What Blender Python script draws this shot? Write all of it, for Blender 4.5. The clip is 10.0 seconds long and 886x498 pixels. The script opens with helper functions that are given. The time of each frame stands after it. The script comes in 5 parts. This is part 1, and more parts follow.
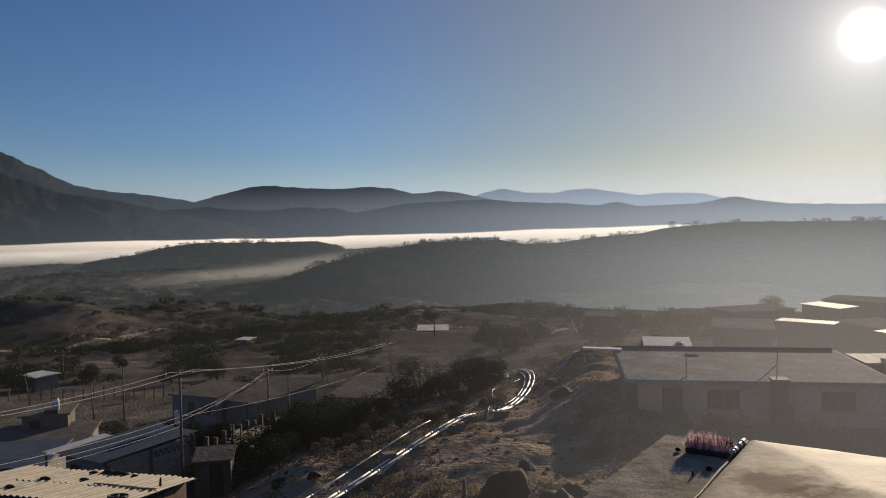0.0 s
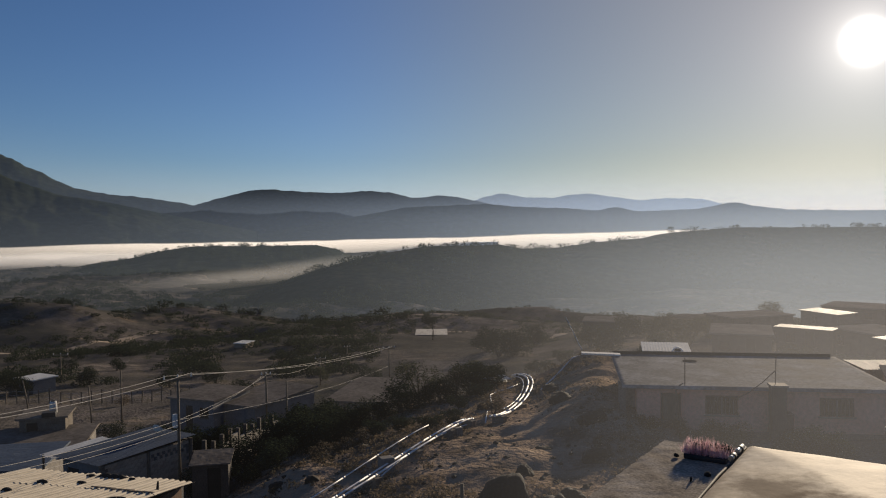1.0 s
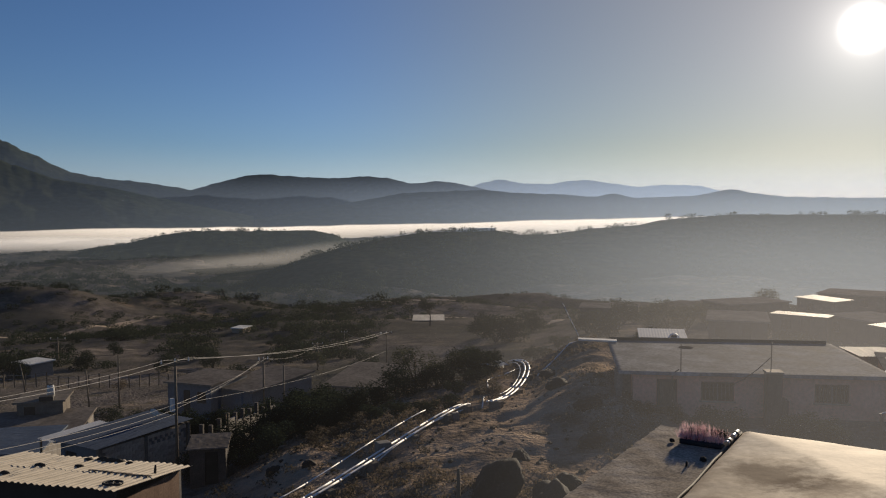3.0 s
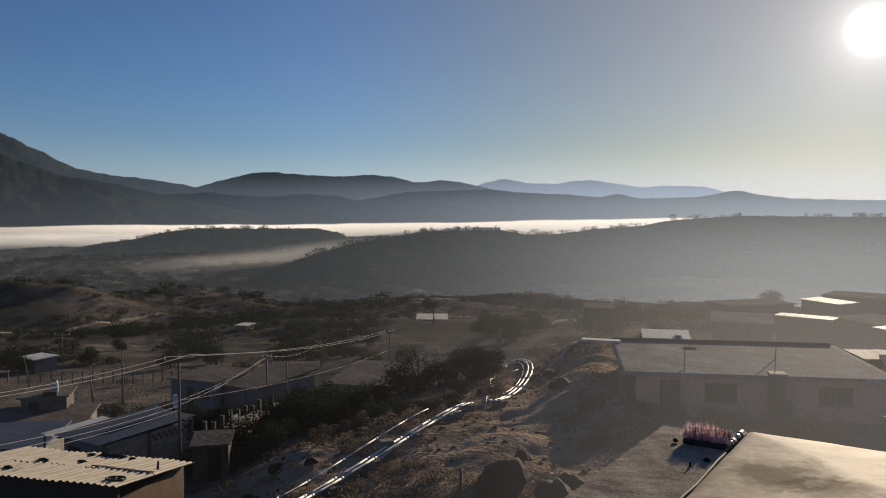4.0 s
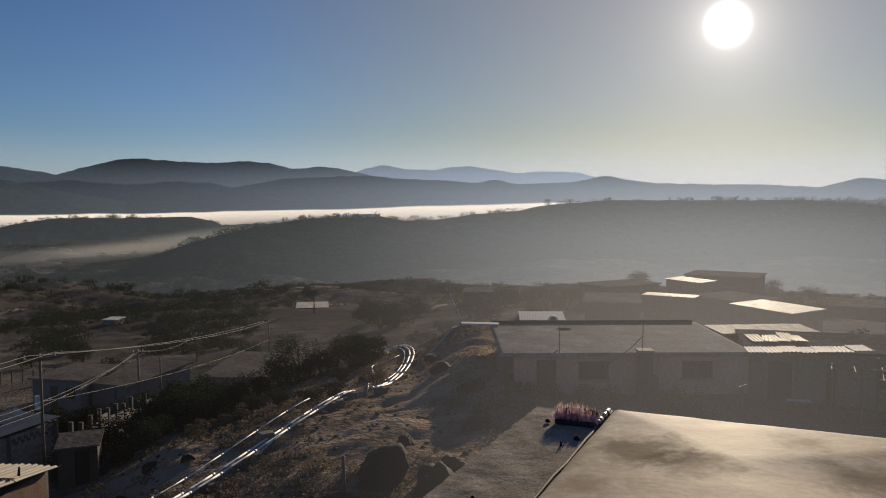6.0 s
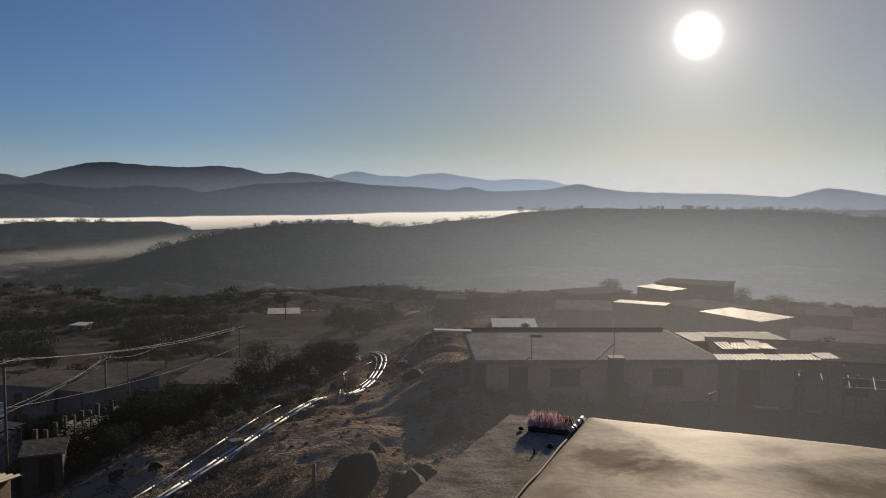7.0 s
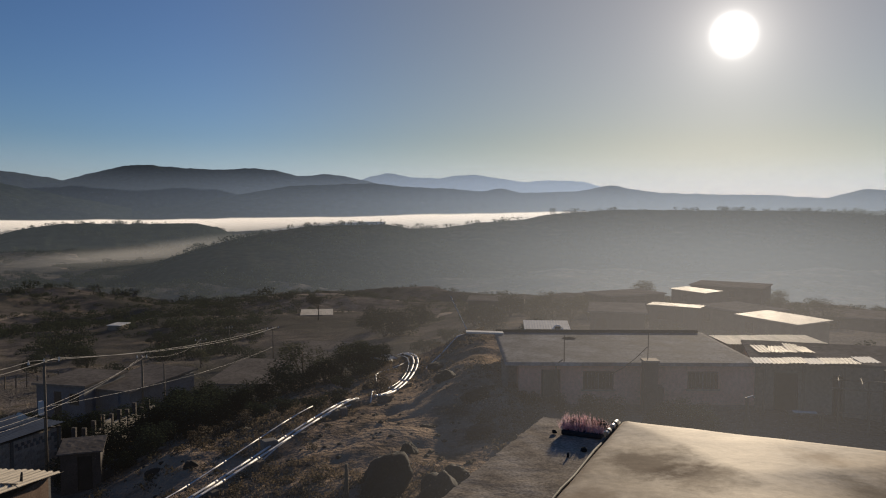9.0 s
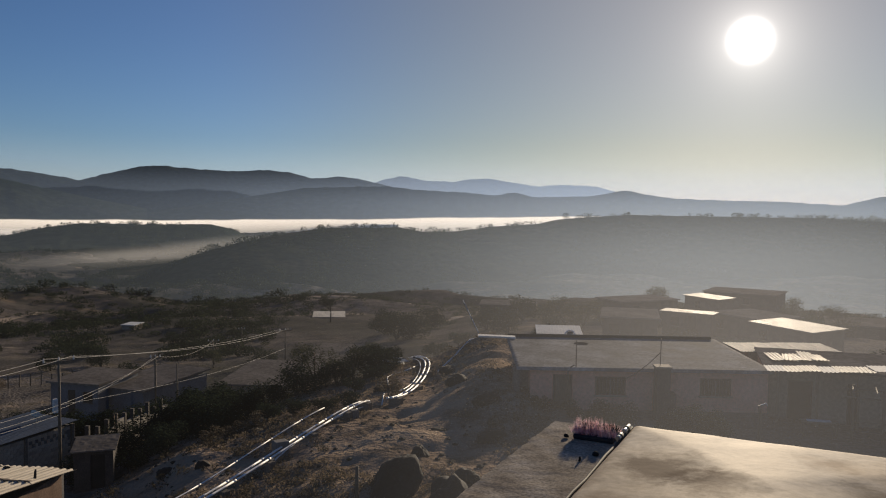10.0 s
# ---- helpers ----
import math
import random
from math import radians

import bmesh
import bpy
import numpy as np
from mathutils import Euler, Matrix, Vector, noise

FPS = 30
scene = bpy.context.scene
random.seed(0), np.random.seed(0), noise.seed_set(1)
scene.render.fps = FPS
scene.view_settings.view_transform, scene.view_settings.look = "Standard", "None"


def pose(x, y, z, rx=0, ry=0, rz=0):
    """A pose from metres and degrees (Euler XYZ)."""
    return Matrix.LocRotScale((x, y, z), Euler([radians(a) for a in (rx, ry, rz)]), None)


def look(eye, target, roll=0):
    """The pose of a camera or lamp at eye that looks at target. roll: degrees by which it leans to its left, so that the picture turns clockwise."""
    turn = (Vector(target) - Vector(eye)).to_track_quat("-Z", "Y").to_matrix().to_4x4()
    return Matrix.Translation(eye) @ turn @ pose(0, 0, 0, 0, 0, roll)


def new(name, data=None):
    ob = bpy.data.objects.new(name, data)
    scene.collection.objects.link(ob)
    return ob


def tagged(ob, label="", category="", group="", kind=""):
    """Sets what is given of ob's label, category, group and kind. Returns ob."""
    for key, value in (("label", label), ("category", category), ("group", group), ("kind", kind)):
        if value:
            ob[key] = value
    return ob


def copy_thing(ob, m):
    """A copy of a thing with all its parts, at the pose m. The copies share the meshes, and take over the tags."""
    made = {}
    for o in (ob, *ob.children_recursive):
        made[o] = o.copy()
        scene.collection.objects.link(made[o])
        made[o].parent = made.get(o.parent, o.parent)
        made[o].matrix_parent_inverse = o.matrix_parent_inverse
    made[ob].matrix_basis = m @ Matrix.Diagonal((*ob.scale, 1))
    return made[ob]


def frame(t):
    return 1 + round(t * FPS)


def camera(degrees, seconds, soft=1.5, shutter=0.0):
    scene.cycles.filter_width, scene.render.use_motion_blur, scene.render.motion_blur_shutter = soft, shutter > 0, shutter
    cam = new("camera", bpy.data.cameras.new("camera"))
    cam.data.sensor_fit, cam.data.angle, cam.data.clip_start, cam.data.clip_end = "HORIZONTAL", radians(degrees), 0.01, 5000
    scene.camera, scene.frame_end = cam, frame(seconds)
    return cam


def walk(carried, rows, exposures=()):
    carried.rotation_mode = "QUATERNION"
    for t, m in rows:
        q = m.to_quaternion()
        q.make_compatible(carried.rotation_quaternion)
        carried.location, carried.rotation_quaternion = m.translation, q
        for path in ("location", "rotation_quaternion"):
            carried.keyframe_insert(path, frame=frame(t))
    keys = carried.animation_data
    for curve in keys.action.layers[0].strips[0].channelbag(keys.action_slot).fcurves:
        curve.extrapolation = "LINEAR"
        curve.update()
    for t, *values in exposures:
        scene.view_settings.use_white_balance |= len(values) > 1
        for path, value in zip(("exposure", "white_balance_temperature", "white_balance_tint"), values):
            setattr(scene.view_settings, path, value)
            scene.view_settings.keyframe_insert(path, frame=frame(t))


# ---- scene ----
cam = camera(58.0, 10.0, soft=1.1)
TURNS = [  # seconds, yaw, pitch, roll, place
    (0, 0.000, -2.300, 0.800, 0.000, 0.000, 0.000),
    (0.5, 0.024, -2.048, 0.710, 0.000, 0.000, 0.000),
    (1, -0.059, -1.987, 0.525, 0.000, 0.000, 0.000),
    (1.5, -0.310, -2.111, 0.442, 0.000, 0.000, 0.000),
    (2, -0.439, -2.418, 0.309, 0.000, 0.000, 0.000),
    (2.5, -0.390, -2.702, 0.282, 0.000, 0.000, 0.000),
    (2.7, -0.326, -2.848, 0.378, 0.000, 0.004, -0.003),
    (3.8, 0.155, -3.108, -0.148, 0.000, 0.026, -0.021),
    (4, 0.084, -3.068, -0.164, 0.000, 0.030, -0.024),
    (4.5, -0.845, -3.166, -0.053, 0.003, 0.021, -0.019),
    (5, -3.180, -3.738, 0.159, 0.005, 0.012, -0.014),
    (5.5, -6.232, -4.332, 0.231, 0.025, 0.026, -0.007),
    (6, -8.518, -4.052, 0.231, 0.045, 0.040, 0.000),
    (6.2, -9.193, -3.931, 0.039, 0.045, 0.051, -0.002),
    (7.3, -10.489, -3.405, -0.268, 0.045, 0.109, -0.010),
    (7.5, -10.310, -3.278, -0.270, 0.045, 0.120, -0.012),
    (8, -9.690, -3.155, -0.362, 0.045, 0.120, -0.013),
    (8.5, -8.955, -3.296, -0.270, 0.045, 0.120, -0.013),
    (9, -8.145, -3.461, -0.166, 0.045, 0.120, -0.013),
    (9.5, -7.554, -3.317, -0.373, 0.045, 0.120, -0.014),
    (10, -7.201, -3.216, -0.742, 0.030, 0.090, -0.016),
]
walk(cam, [(t, pose(x, y, z, 90 + pitch, roll, yaw)) for t, yaw, pitch, roll, x, y, z in TURNS], [(0, 0.0, 6500, 13), (4.5, 0.0, 6500, 13), (5.5, -0.1, 6500, 13), (7.5, -0.22, 6500, 13), (9, -0.15, 6500, 13), (10, -0.08, 6500, 13)])

# ---- light ----
SUN_AZ, SUN_EL = radians(27.85), radians(10.95)
SUN_WAY = Vector((math.sin(SUN_AZ) * math.cos(SUN_EL), math.cos(SUN_AZ) * math.cos(SUN_EL), math.sin(SUN_EL)))


def make_world():
    world = bpy.data.worlds.new("sky")
    world.use_nodes = True
    scene.world = world
    nt = world.node_tree
    n, l = nt.nodes, nt.links
    n.clear()
    out = n.new("ShaderNodeOutputWorld")
    sky = n.new("ShaderNodeTexSky")
    sky.sky_type, sky.sun_disc = "NISHITA", False
    sky.sun_elevation, sky.sun_rotation = SUN_EL, SUN_AZ
    sky.altitude, sky.air_density, sky.dust_density, sky.ozone_density = 1500, 1.0, 0.2, 3.8
    bg = n.new("ShaderNodeBackground")
    bg.inputs["Strength"].default_value = 0.065
    tint = n.new("ShaderNodeMix")
    tint.data_type, tint.blend_type = "RGBA", "MULTIPLY"
    tint.inputs["Factor"].default_value = 1.0
    # the sun's own disc and the bright sky close round it
    co = n.new("ShaderNodeTexCoord")
    dot = n.new("ShaderNodeVectorMath")
    dot.operation = "DOT_PRODUCT"
    dot.inputs[1].default_value = SUN_WAY
    norm = n.new("ShaderNodeVectorMath")
    norm.operation = "NORMALIZE"
    l.new(co.outputs["Generated"], norm.inputs[0])
    l.new(norm.outputs[0], dot.inputs[0])
    # dusty, warmer air towards the sun
    near = n.new("ShaderNodeMapRange")
    near.interpolation_type = "SMOOTHSTEP"
    near.inputs["From Min"].default_value, near.inputs["From Max"].default_value = 0.79, 0.99
    l.new(dot.outputs["Value"], near.inputs[0])
    hue = n.new("ShaderNodeMix")
    hue.data_type = "RGBA"
    hue.inputs["A"].default_value, hue.inputs["B"].default_value = (0.96, 0.985, 1.1, 1), (0.93, 0.81, 0.7, 1)
    l.new(near.outputs[0], hue.inputs["Factor"])
    l.new(hue.outputs["Result"], tint.inputs["B"])
    l.new(sky.outputs[0], tint.inputs["A"])
    l.new(tint.outputs["Result"], bg.inputs[0])
    add = bg
    for power, strength, colour in ((14000, 30.0, (1, 0.97, 0.9)), (1500, 0.4, (1, 0.95, 0.86)), (350, 0.22, (1, 0.93, 0.8)), (70, 0.1, (1, 0.82, 0.56)), (10, 0.19, (1, 0.72, 0.4))):
        p = n.new("ShaderNodeMath")
        p.operation, p.use_clamp = "POWER", False
        clampv = n.new("ShaderNodeMath")
        clampv.operation = "MAXIMUM"
        clampv.inputs[1].default_value = 0.0
        l.new(dot.outputs["Value"], clampv.inputs[0])
        l.new(clampv.outputs[0], p.inputs[0])
        p.inputs[1].default_value = power
        m = n.new("ShaderNodeMath")
        m.operation = "MULTIPLY"
        m.inputs[1].default_value = strength
        l.new(p.outputs[0], m.inputs[0])
        b = n.new("ShaderNodeBackground")
        b.inputs[0].default_value = (*colour, 1)
        l.new(m.outputs[0], b.inputs["Strength"])
        s = n.new("ShaderNodeAddShader")
        l.new(add.outputs[0], s.inputs[0])
        l.new(b.outputs[0], s.inputs[1])
        add = s
    l.new(add.outputs[0], out.inputs[0])


make_world()
sun = new("sun", bpy.data.lights.new("sun", "SUN"))
sun.data.energy, sun.data.angle, sun.data.color = 5.0, radians(0.53), (1.0, 0.84, 0.61)
sun.matrix_world = look(SUN_WAY * 100, (0, 0, 0))


# ---- materials ----
def material(name, colours, scale=1.0, rough=0.9, bump=0.3, detail=8.0, stain=0.35, metal=0.0, stretch=(1, 1, 1), spec=0.3,
             fine=14.0, bump_size=0.02, vary=0.0, trans=0.0):
    """Two colours mixed by coarse noise, grain over it, wear in the roughness, and fine relief. scale: patches per metre."""
    m = bpy.data.materials.new(name)
    m.use_nodes = True
    n, l = m.node_tree.nodes, m.node_tree.links
    bsdf = n["Principled BSDF"]
    co = n.new("ShaderNodeTexCoord")
    mp = n.new("ShaderNodeMapping")
    mp.inputs["Scale"].default_value = stretch
    l.new(co.outputs["Object"], mp.inputs[0])
    big = n.new("ShaderNodeTexNoise")
    big.inputs["Scale"].default_value, big.inputs["Detail"].default_value, big.inputs["Roughness"].default_value = scale, detail, 0.62
    small = n.new("ShaderNodeTexNoise")
    small.inputs["Scale"].default_value, small.inputs["Detail"].default_value = scale * fine, 5
    for t in (big, small):
        l.new(mp.outputs[0], t.inputs["Vector"])
    ramp = n.new("ShaderNodeValToRGB")
    e = ramp.color_ramp.elements
    e[0].position, e[1].position = 0.33, 0.68
    e[0].color, e[1].color = (*colours[0], 1), (*colours[-1], 1)
    for i, c in enumerate(colours[1:-1]):
        e.new(0.33 + 0.35 * (i + 1) / (len(colours) - 1)).color = (*c, 1)
    l.new(big.outputs[0], ramp.inputs[0])
    mix = n.new("ShaderNodeMix")
    mix.data_type, mix.blend_type = "RGBA", "MULTIPLY"
    mix.inputs["Factor"].default_value = 1.0
    grain = n.new("ShaderNodeMapRange")
    grain.inputs["From Min"].default_value, grain.inputs["From Max"].default_value = 0.3, 0.7
    grain.inputs["To Min"].default_value, grain.inputs["To Max"].default_value = 1 - stain, 1 + stain * 0.6
    l.new(small.outputs[0], grain.inputs[0])
    l.new(ramp.outputs[0], mix.inputs["A"])
    l.new(grain.outputs[0], mix.inputs["B"])
    col = mix.outputs["Result"]
    if vary:
        info = n.new("ShaderNodeObjectInfo")
        vr = n.new("ShaderNodeMapRange")
        vr.inputs["To Min"].default_value, vr.inputs["To Max"].default_value = 1 - vary, 1 + vary
        l.new(info.outputs["Random"], vr.inputs[0])
        m2 = n.new("ShaderNodeMix")
        m2.data_type, m2.blend_type = "RGBA", "MULTIPLY"
        m2.inputs["Factor"].default_value = 1.0
        l.new(col, m2.inputs["A"])
        l.new(vr.outputs[0], m2.inputs["B"])
        col = m2.outputs["Result"]
    l.new(col, bsdf.inputs["Base Color"])
    rr = n.new("ShaderNodeMapRange")
    rr.inputs["To Min"].default_value, rr.inputs["To Max"].default_value = max(0.05, rough - 0.15), min(1, rough + 0.12)
    l.new(big.outputs[0], rr.inputs[0])
    l.new(rr.outputs[0], bsdf.inputs["Roughness"])
    bsdf.inputs["Metallic"].default_value = metal
    bsdf.inputs["Specular IOR Level"].default_value = spec
    if bump:
        b = n.new("ShaderNodeBump")
        b.inputs["Strength"].default_value, b.inputs["Distance"].default_value = bump, bump_size
        l.new(small.outputs[0], b.inputs["Height"])
        l.new(b.outputs[0], bsdf.inputs["Normal"])
    if trans:
        tr = n.new("ShaderNodeBsdfTranslucent")
        l.new(col, tr.inputs[0])
        ms = n.new("ShaderNodeMixShader")
        ms.inputs[0].default_value = trans
        l.new(bsdf.outputs[0], ms.inputs[1])
        l.new(tr.outputs[0], ms.inputs[2])
        l.new(ms.outputs[0], n["Material Output"].inputs[0])
    return m


def mist_material(name, colour, low, high, top, density, noise_scale=0.004, ragged=0.5, stretch=(1, 1, 3)):
    """Thin droplets that let the sun shine through. Density rises from low to high metres, then fades out at top."""
    m = bpy.data.materials.new(name)
    m.use_nodes = True
    n, l = m.node_tree.nodes, m.node_tree.links
    n.clear()
    out = n.new("ShaderNodeOutputMaterial")
    co = n.new("ShaderNodeTexCoord")
    mp = n.new("ShaderNodeMapping")
    mp.inputs["Scale"].default_value = stretch
    l.new(co.outputs["Object"], mp.inputs[0])
    noi = n.new("ShaderNodeTexNoise")
    noi.inputs["Scale"].default_value, noi.inputs["Detail"].default_value = noise_scale, 6
    l.new(mp.outputs[0], noi.inputs["Vector"])
    uv = n.new("ShaderNodeUVMap")
    sep = n.new("ShaderNodeSeparateXYZ")
    l.new(uv.outputs[0], sep.inputs[0])
    wob = n.new("ShaderNodeMath")
    wob.operation = "MULTIPLY_ADD"
    wob.inputs[1].default_value = ragged
    l.new(noi.outputs[0], wob.inputs[0])
    l.new(sep.outputs["Y"], wob.inputs[2])
    ramp = n.new("ShaderNodeValToRGB")
    ramp.color_ramp.interpolation = "EASE"
    e = ramp.color_ramp.elements
    e[0].position, e[0].color = low[0], (low[1],) * 3 + (1,)
    e[1].position, e[1].color = top, (0, 0, 0, 1)
    e.new(high).color = (1, 1, 1, 1)
    l.new(wob.outputs[0], ramp.inputs[0])
    d = n.new("ShaderNodeMath")
    d.operation = "MULTIPLY"
    d.inputs[1].default_value = density
    l.new(ramp.outputs[0], d.inputs[0])
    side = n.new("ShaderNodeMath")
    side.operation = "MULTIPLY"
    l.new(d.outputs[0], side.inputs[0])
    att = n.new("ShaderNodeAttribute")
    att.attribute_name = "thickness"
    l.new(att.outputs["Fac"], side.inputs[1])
    clear = n.new("ShaderNodeBsdfTransparent")
    tr = n.new("ShaderNodeBsdfTranslucent")
    tr.inputs[0].default_value = (*colour, 1)
    mix = n.new("ShaderNodeMixShader")
    l.new(side.outputs[0], mix.inputs[0])
    l.new(clear.outputs[0], mix.inputs[1])
    l.new(tr.outputs[0], mix.inputs[2])
    l.new(mix.outputs[0], out.inputs[0])
    return m


SCRUB = material("scrub_slope", [(0.018, 0.024, 0.016), (0.035, 0.038, 0.025), (0.075, 0.06, 0.04)], 0.02, 0.95, 0, 10, 0.5, spec=0.0, fine=9)
FOREST = material("dry_forest", [(0.02, 0.03, 0.02), (0.04, 0.045, 0.03)], 0.004, 0.95, 0, 10, 0.4, spec=0.0, fine=12)
def ground_material():
    """Dry soil: dark scrub patches and tan fields at field size, grass and bare earth at yard size, grit over it."""
    m = material("dry_ground", [(0.07, 0.065, 0.062), (0.145, 0.127, 0.113), (0.26, 0.22, 0.188)], 0.16, 0.95, 1.0, 10, 0.55, spec=0.0, fine=22, bump_size=0.25)
    n, l = m.node_tree.nodes, m.node_tree.links
    bsdf = n["Principled BSDF"]
    was = bsdf.inputs["Base Color"].links[0].from_socket
    co = n["Texture Coordinate"]
    for scale, low, high, colour, at in ((0.02, 0.4, 0.56, (0.048, 0.05, 0.045), 0.78), (0.06, 0.57, 0.66, (0.3, 0.225, 0.16), 0.5), (0.5, 0.53, 0.66, (0.08, 0.072, 0.042), 0.7)):
        t = n.new("ShaderNodeTexNoise")
        t.inputs["Scale"].default_value, t.inputs["Detail"].default_value, t.inputs["Roughness"].default_value = scale, 9, 0.65
        l.new(co.outputs["Object"], t.inputs["Vector"])
        r = n.new("ShaderNodeMapRange")
        r.inputs["From Min"].default_value, r.inputs["From Max"].default_value, r.inputs["To Max"].default_value = low, high, at
        l.new(t.outputs[0], r.inputs[0])
        x = n.new("ShaderNodeMix")
        x.data_type = "RGBA"
        x.inputs["B"].default_value = (*colour, 1)
        l.new(r.outputs[0], x.inputs["Factor"])
        l.new(was, x.inputs["A"])
        was = x.outputs["Result"]
    # tan soil of the ridge that the pipes follow; extra brightness put into its colour
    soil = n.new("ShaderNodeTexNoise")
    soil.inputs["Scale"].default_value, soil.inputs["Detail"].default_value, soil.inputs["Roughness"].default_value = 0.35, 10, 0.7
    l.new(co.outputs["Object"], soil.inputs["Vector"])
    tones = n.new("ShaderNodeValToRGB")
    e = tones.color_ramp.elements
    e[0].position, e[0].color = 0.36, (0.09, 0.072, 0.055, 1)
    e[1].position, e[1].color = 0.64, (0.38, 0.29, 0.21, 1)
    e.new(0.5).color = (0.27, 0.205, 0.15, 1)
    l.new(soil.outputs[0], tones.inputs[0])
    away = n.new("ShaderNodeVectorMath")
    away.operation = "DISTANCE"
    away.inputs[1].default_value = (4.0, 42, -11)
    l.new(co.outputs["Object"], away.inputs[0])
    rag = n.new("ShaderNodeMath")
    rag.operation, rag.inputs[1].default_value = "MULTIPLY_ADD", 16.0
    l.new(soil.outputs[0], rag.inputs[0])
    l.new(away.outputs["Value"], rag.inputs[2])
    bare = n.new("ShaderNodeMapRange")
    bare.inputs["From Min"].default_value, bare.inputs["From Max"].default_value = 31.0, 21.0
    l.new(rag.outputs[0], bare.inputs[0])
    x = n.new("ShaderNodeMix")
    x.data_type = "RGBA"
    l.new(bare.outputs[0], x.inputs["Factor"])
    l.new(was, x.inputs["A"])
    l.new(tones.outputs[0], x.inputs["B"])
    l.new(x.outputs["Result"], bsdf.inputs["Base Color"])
    return m


CONCRETE = material("rough_concrete", [(0.11, 0.095, 0.08), (0.21, 0.185, 0.155)], 1.2, 0.92, 0.6, 9, 0.4, fine=14, spec=0.08)
LEDGE = material("pitted_concrete", [(0.2, 0.165, 0.13), (0.36, 0.31, 0.25), (0.5, 0.44, 0.37)], 3.0, 0.95, 0.35, 12, 0.45, fine=15, spec=0.02, bump_size=0.006)
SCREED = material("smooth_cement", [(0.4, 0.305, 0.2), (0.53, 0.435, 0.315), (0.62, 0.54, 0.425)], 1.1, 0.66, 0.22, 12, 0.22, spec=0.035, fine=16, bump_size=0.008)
# orange specular tint puts the golden sun sheen into the cement itself
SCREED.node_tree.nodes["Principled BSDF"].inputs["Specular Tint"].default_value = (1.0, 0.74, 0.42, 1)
PINK = material("faded_pink_paint", [(0.68, 0.29, 0.2), (0.82, 0.42, 0.31)], 0.5, 0.9, 0.25, 8, 0.2, fine=12)
GREY_ROOF = material("weathered_roof", [(0.1, 0.092, 0.084), (0.19, 0.175, 0.16)], 0.3, 0.9, 0.3, 8, 0.3, fine=15, spec=0.0)
BLUE_ROOF = material("blue_painted_sheet", [(0.045, 0.065, 0.1), (0.075, 0.1, 0.14)], 0.4, 0.7, 0.1, 6, 0.25, spec=0.2)
TIN = material("zinc_sheet", [(0.15, 0.148, 0.145), (0.27, 0.265, 0.26)], 0.6, 0.7, 0.15, 7, 0.3, metal=0.1, spec=0.1)
WHITE = material("white_plaster", [(0.5, 0.5, 0.48), (0.75, 0.74, 0.7)], 0.5, 0.8, 0.1, 6, 0.15)
BLOCK = material("bare_block", [(0.13, 0.12, 0.11), (0.24, 0.22, 0.2)], 0.8, 0.95, 0.4, 6, 0.3)
# near-black: stands in for shade inside doorways and rooms; also dark cable, tyre, crate
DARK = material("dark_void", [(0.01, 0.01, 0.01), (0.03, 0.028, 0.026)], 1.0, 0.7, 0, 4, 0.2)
STEEL = material("galvanised_steel", [(0.4, 0.4, 0.4), (0.6, 0.6, 0.6)], 2.0, 0.3, 0.05, 5, 0.2, metal=0.9)
PIPE = material("white_pipe", [(0.74, 0.72, 0.69), (0.85, 0.83, 0.8)], 0.1, 0.52, 0, 3, 0.06, spec=1.0)
WOOD = material("grey_wood", [(0.1, 0.075, 0.05), (0.22, 0.17, 0.12)], 1.5, 0.8, 0.3, 6, 0.3, stretch=(1, 1, 0.2))
LEAF = material("dusty_leaves", [(0.014, 0.022, 0.015), (0.03, 0.04, 0.025), (0.055, 0.064, 0.036)], 0.5, 0.85, 0, 6, 0.4, vary=0.3, trans=0.3, spec=0.0)
OLIVE = material("olive_leaves", [(0.03, 0.036, 0.022), (0.06, 0.066, 0.04), (0.1, 0.1, 0.06)], 0.6, 0.85, 0, 6, 0.4, vary=0.3, trans=0.4, spec=0.0)
DRYLEAF = material("dry_leaves", [(0.06, 0.045, 0.028), (0.13, 0.095, 0.055)], 0.6, 0.8, 0, 6, 0.4, vary=0.3, trans=0.35)
BARK = material("bark", [(0.05, 0.04, 0.03), (0.12, 0.09, 0.07)], 2, 0.9, 0.5, 6, 0.3)
ROCK = material("dark_rock", [(0.008, 0.0075, 0.007), (0.028, 0.025, 0.021)], 0.8, 0.95, 0.7, 8, 0.35)


# ---- plan ----
def polar(az, d, z=0.0):
    a = radians(az)
    return Vector((math.sin(a) * d, math.cos(a) * d, z))


AZ_COLS = [-32, -18, -9, 0, 6, 11, 20, 45]
D_ROWS = [5, 25, 42, 60, 90, 130, 200, 350, 480, 800, 1500]
HEIGHTS = [  # one row for each distance, one column for each bearing
    (-7, -6, -6, -6, -6, -6, -6, -6),
    (-13, -12.5, -10.8, -10.6, -10.4, -10.2, -10, -10),
    (-15, -15, -12.5, -11.2, -11, -10.75, -11.2, -11.4),
    (-17.5, -17, -16.5, -13.5, -11.9, -9.7, -12.2, -12.4),
    (-19.2, -19.8, -19.5, -18.5, -17, -15.2, -14, -14),
    (-22.3, -23.5, -23.5, -22.5, -21, -19, -17, -17),
    (-31, -30, -29, -28.5, -28, -27, -26, -26),
    (-45, -44, -44, -43, -42, -42, -42, -42),
    (-52, -52, -54, -54, -54, -54, -54, -54),
    (-56, -58, -60, -60, -60, -60, -60, -60),
    (-62, -62, -62, -62, -62, -62, -62, -62),
]


